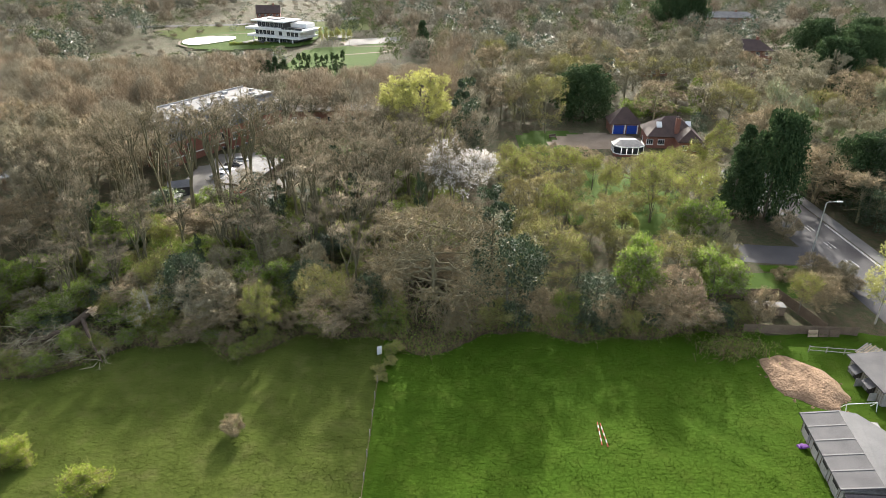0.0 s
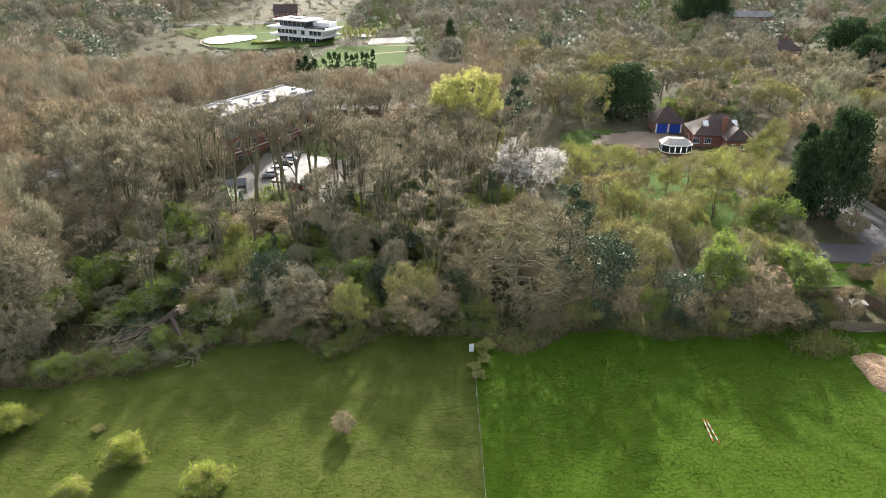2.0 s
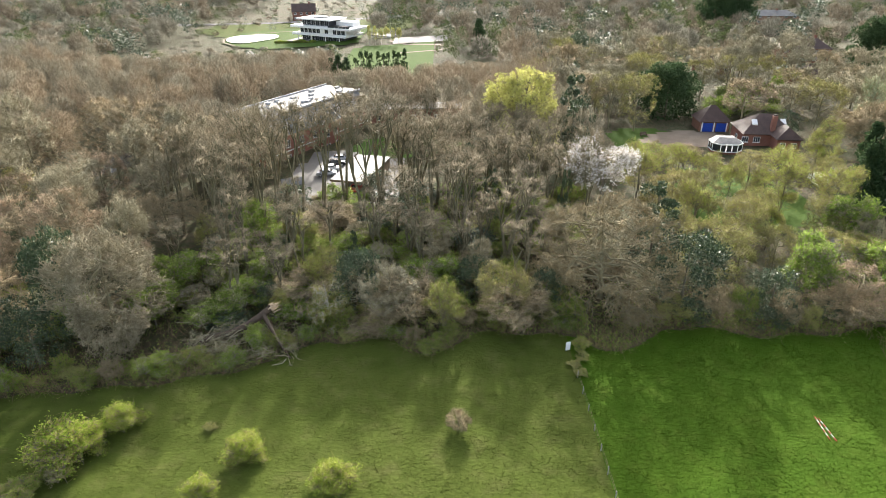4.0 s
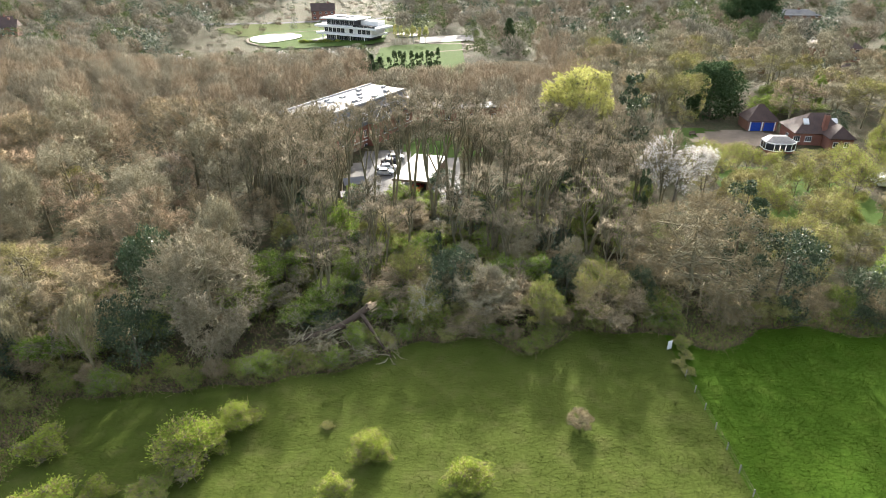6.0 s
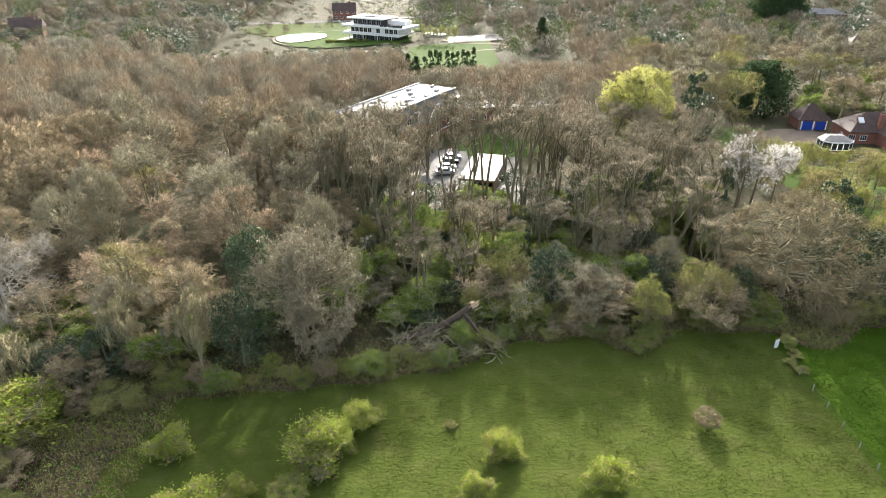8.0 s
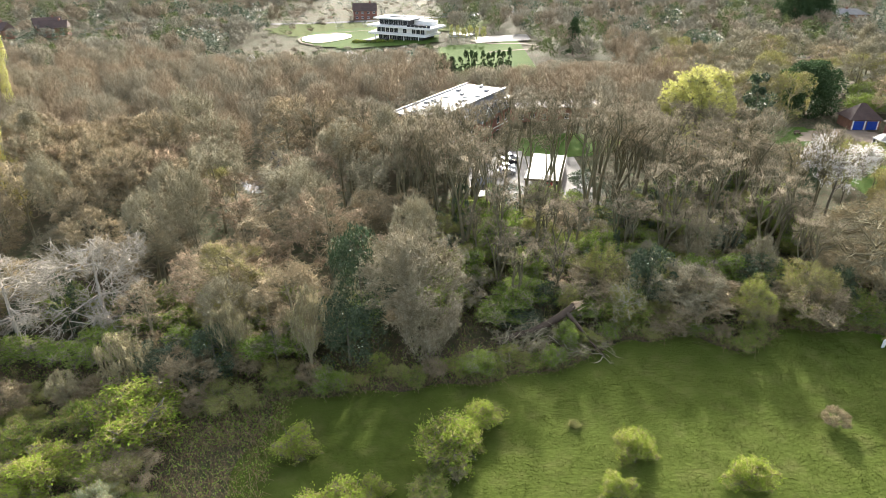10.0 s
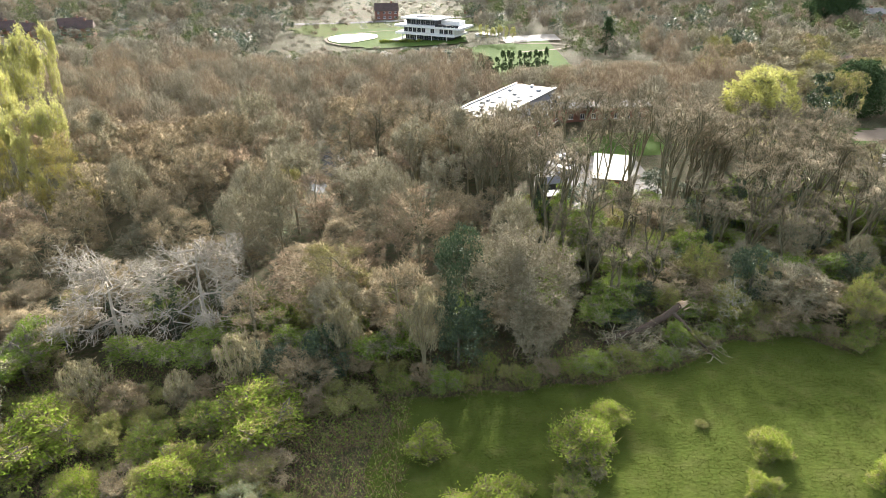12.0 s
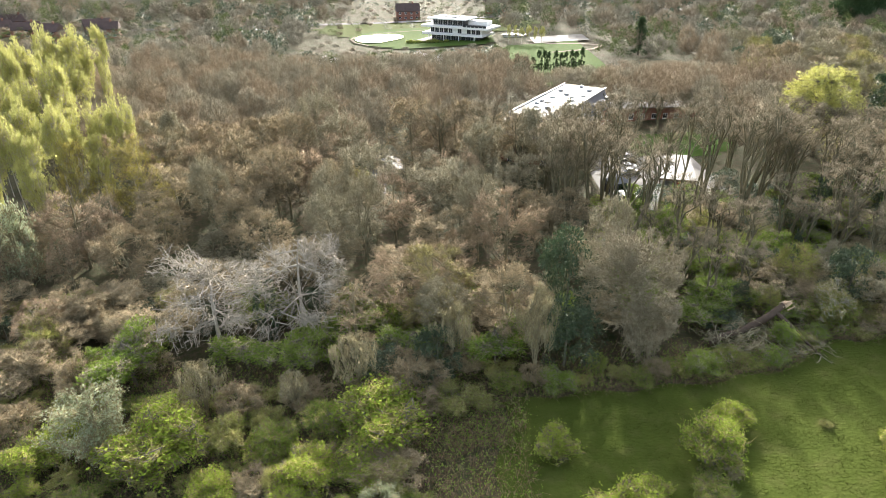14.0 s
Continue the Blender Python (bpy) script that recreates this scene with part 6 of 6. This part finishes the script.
for k in range(3):
    pl = thing("pallet", "wooden pallet leaning against the garden fence", "pallet", 46.2 + k * 1.35, 65.75, 0, group="pallets by the fence")
    pl.rotation_euler[0] = radians(-14)
    for i in range(7):
        block("slat", (-0.6, -0.06, 0.03 + i * 0.165), (0.6, -0.04, 0.13 + i * 0.165), TIMBER_PALE if k == 0 else TIMBER, pl)
    for dx in (-0.55, 0, 0.55):
        block("bearer", (dx - 0.05, -0.04, 0), (dx + 0.05, 0.05, 1.16), TIMBER, pl)
tp = thing("timber_pile", "stack of pale sawn planks and boards on grass", "timber", 51.5, 62.8, 35)
tr = random.Random(14)
for i in range(11):
    block("plank", (-1.6 + tr.uniform(-0.3, 0.3), -0.9 + i * 0.17, 0.15 + 0.05 * (i % 3)), (1.5 + tr.uniform(-0.3, 0.3), -0.9 + i * 0.17 + 0.14, 0.2 + 0.05 * (i % 3)), TIMBER_PALE if i % 2 else WEATHERED, tp)
block("bearer", (-1.2, -1, 0), (-1.0, 1.1, 0.15), TIMBER, tp)
block("bearer", (1.0, -1, 0), (1.2, 1.1, 0.15), TIMBER, tp)
plant("birch", 56, 69, 9, 4.0, label="young tree in bright yellow-green leaf beside the road")
plant("scrub", 50, 72, 6, 3.2)
plant("spring", 47, 71, 5, 2.4)
plant("scrub", 55, 78, 3.5, 3.0)
for k in range(5):
    plant("scrub", 49 + 2.2 * k, 80 - 0.6 * k, 2.4, 1.8)


# ---- fallen tree at the wood's edge ----
def fallen_tree():
    f = thing("fallen_tree", "broken fallen tree with a splintered pale stump end", "fallen tree", -44.4, 66.6, 0)
    rng = np.random.default_rng(17)
    P = np.array([[(-9.5, -1.9, 0.35), (-7.2, -0.7, 0.7), (-5.0, -0.6, 1.3), (-3.2, 0.1, 1.8), (-1.6, 0.2, 2.9), (0.2, 0.6, 4.3)]], float)
    link_mesh("trunk", *tubes(P, np.array([[0.26, 0.38, 0.36, 0.48, 0.46, 0.4]]), 9, rng), BARK_DARK, f, smooth=True)
    S = np.array([[0.2, 0.6, 4.3]]) + rng.normal(size=(26, 3)) * 0.2
    E = S + np.array([1.0, 0.25, 0.45]) * rng.uniform(0.4, 1.3, (26, 1))
    link_mesh("splinter", *spikes(S, E, rng.uniform(0.06, 0.16, 26), rng), TIMBER_PALE, f, "pale splintered wood")
    P = np.array([[(-0.8, 0.4, 3.6), (0.3, -1.2, 2.8), (1.6, -2.8, 1.6), (3.4, -4.6, 0.2)]], float)
    link_mesh("limb", *tubes(P, np.array([[0.3, 0.24, 0.18, 0.1]]), 7, rng), BARK_DARK, f, smooth=True)
    n = 170
    S = np.stack([rng.uniform(-10, 4, n), rng.uniform(-5.0, 1.0, n), rng.uniform(0.1, 1.8, n)], -1)
    d = unit(rng.normal(size=(n, 3)) * np.array([1, 1, 0.45]) + np.array([0.1, -0.5, 0.0]))
    E = S + d * rng.uniform(1.2, 3.2, (n, 1))
    E[:, 2] = np.maximum(E[:, 2], 0.05)
    M = (S + E) / 2 + rng.normal(size=S.shape) * 0.25
    link_mesh("branch", *tubes(np.stack([S, M, E], 1), np.outer(rng.uniform(0.03, 0.08, n), [1, 0.7, 0.3]), 4, rng), TWIG_GREY, f)
    k = 2600
    j = rng.integers(0, n, k)
    S2 = M[j] + (E[j] - M[j]) * rng.uniform(-0.6, 1, (k, 1))
    E2 = S2 + unit(rng.normal(size=(k, 3)) * np.array([1, 1, 0.5])) * rng.uniform(0.4, 1.2, (k, 1))
    E2[:, 2] = np.maximum(E2[:, 2], 0.04)
    link_mesh("brushwood", *spikes(S2, E2, np.full(k, 0.02), rng), TWIG_GREY, f)


fallen_tree()


# ---- brambles and undergrowth ----
def brambles(name, label, n, where, seed):
    """Arching stems with sparse leaves, rooted at places that where(rng) gives."""
    rng = np.random.default_rng(seed)
    XY = np.array([where(rng) for _ in range(n)])
    Z = np.array([ground_z(x, y) for x, y in XY])
    S = np.column_stack([XY, Z])
    d = rng.normal(size=(n, 3)) * np.array([1, 1, 0.2])
    d = unit(d)
    M = S + d * rng.uniform(0.3, 0.8, (n, 1))
    M[:, 2] = Z + rng.uniform(0.35, 1.3, n)
    E = M + d * rng.uniform(0.4, 1.1, (n, 1))
    E[:, 2] = Z + rng.uniform(0.1, 1.2, n)
    V, F = tubes(np.stack([S, M, E], 1), np.outer(rng.uniform(0.012, 0.028, n), [1, 0.8, 0.3]), 3, rng)
    tagged(link_mesh(name, V, F, BRAMBLE), label, "bramble", kind="stuff")
    C = np.repeat(M, 3, 0) + rng.normal(size=(3 * n, 3)) * np.array([0.45, 0.45, 0.22])
    C[:, 2] = np.maximum(C[:, 2], np.repeat(Z, 3) + 0.05)
    keep = rng.random(len(C)) < 0.75
    C = C[keep]
    tagged(link_mesh("undergrowth", *leaves(C, unit(rng.normal(size=C.shape)), rng.uniform(0.12, 0.26, len(C)), 0.7, rng), LEAF_GREEN), "low green undergrowth of ivy and bramble leaves", "undergrowth", kind="stuff")


def wood_edge(rng):
    x = rng.uniform(-92, 40)
    e = field_edge(x) if x > -80 else 50.0
    return x, e + abs(rng.normal()) * 4.5 - 0.4


def scrubland(rng):
    return rng.uniform(-142, -78), rng.uniform(37, 64)


def wood_floor(rng):
    return rng.uniform(-62, 4), rng.uniform(68, 110)


brambles("bramble_patch", "tangled brown bramble stems along the wood's edge", 9000, wood_edge, 61)
brambles("bramble_patch", "dry brown bramble stems in a rough meadow corner", 420, lambda rng: (35 + rng.normal() * 2.2, 63 + rng.normal() * 1.2), 64)
brambles("bramble_patch", "tangled brown bramble stems in rough scrubland", 12000, scrubland, 62)
brambles("bramble_patch", "brown bramble stems on the woodland floor", 8000, wood_floor, 63)


# ---- far woods ----
def far_wood(name, label, mat, where, seed, shape):
    rng = np.random.default_rng(seed)
    made = []
    base = [shape(np.random.default_rng(seed + i)) for i in range(4)]
    for x, y, h, r in where:
        V, F = base[rng.integers(0, 4)]
        a = rng.uniform(0, 6.28)
        c, s = math.cos(a), math.sin(a)
        W = V * np.array([r / 6, r / 6, h / 14])
        W = np.stack([W[:, 0] * c - W[:, 1] * s + x, W[:, 0] * s + W[:, 1] * c + y, W[:, 2] + ground_z(x, y)], -1)
        made.append((W, F))
    if made:
        tagged(link_mesh(name, *joined(*made), mat), label, "woodland", kind="stuff")


def brush(rng, n, radius, length):
    """A lobed bare crown as a brush of upright twigs."""
    h, r, mid = 14, 6, 0.58
    lobe = unit(rng.normal(size=(9, 3)) + np.array([0, 0, 0.5]))
    way = unit(rng.normal(size=(n, 3)) * np.array([1, 1, 0.9]) + np.array([0, 0, 0.35]))
    off = np.arccos(np.clip((way @ lobe.T).max(1), -1, 1))
    rho = (1.02 - 0.26 * np.minimum(1.4, (off / 0.6) ** 2)) * rng.uniform(0.62, 1.0, n) ** 0.6
    E = np.array([0, 0, h * mid]) + way * rho[:, None] * np.array([r, r, h * (1 - mid)])
    d = unit(way + np.array([0, 0, 0.7]) + rng.normal(size=(n, 3)) * 0.35)
    S = E - d * rng.uniform(0.6, 1.3, (n, 1)) * length
    return spikes(S, E, rng.uniform(0.7, 1.3, n) * radius, rng)


def bare_shape(rng):
    return brush(rng, 1000, 0.05, 1.5)


def farther_shape(rng):
    return brush(rng, 420, 0.10, 2.2)


def dark_shape(rng):
    P, d = lobes(rng, 14, 6, 24, 560, 0.1)
    return leaves(P, unit(d + rng.normal(size=d.shape) * 0.5), rng.uniform(0.5, 1.0, len(P)), 0.5, rng)


def clear(x, y):
    return (((x + 88) / 48) ** 2 + ((y - 335) / 40) ** 2 > 1 or x > -56) and not (-64 < x < -22 and 206 < y < 314)


groups = {k: [] for k in ("brown", "grey", "far_brown", "far_grey", "far_green", "far_dark")}
for x, y, rng in spots(-210, 8, 132, 240, 8.0, 21):
    if clear(x, y) and x > -0.82 * y - 80:
        h = min(rng.uniform(12, 17), view_cap(x, y))
        groups[rng.choice(["brown", "grey"])].append((x, y, h, min(rng.uniform(5, 6.5), 0.75 * h + 0.5)))
for x, y, rng in spots(-400, 420, 240, 560, 11.5, 22):
    if clear(x, y) and -0.74 * y - 100 < x < 0.74 * y + 20:
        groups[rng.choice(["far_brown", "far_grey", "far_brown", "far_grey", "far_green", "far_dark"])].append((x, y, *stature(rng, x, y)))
far_wood("brown_woodland", "distant bare brown woodland", DISTANT_BROWN_SHADED, groups["brown"], 31, bare_shape)
far_wood("grey_woodland", "distant bare grey woodland", DISTANT_GREY_SHADED, groups["grey"], 32, bare_shape)
far_wood("brown_woodland", "far bare brown woodland towards the horizon", FAR_BROWN_SHADED, groups["far_brown"], 33, farther_shape)
far_wood("grey_woodland", "far bare grey woodland towards the horizon", FAR_GREY_SHADED, groups["far_grey"], 34, farther_shape)
far_wood("green_woodland", "far trees in fresh green leaf", DISTANT_GREEN_SHADED, groups["far_green"], 35, dark_shape)
far_wood("evergreen_woodland", "far dark evergreen trees", LEAF_DARK, groups["far_dark"], 36, dark_shape)
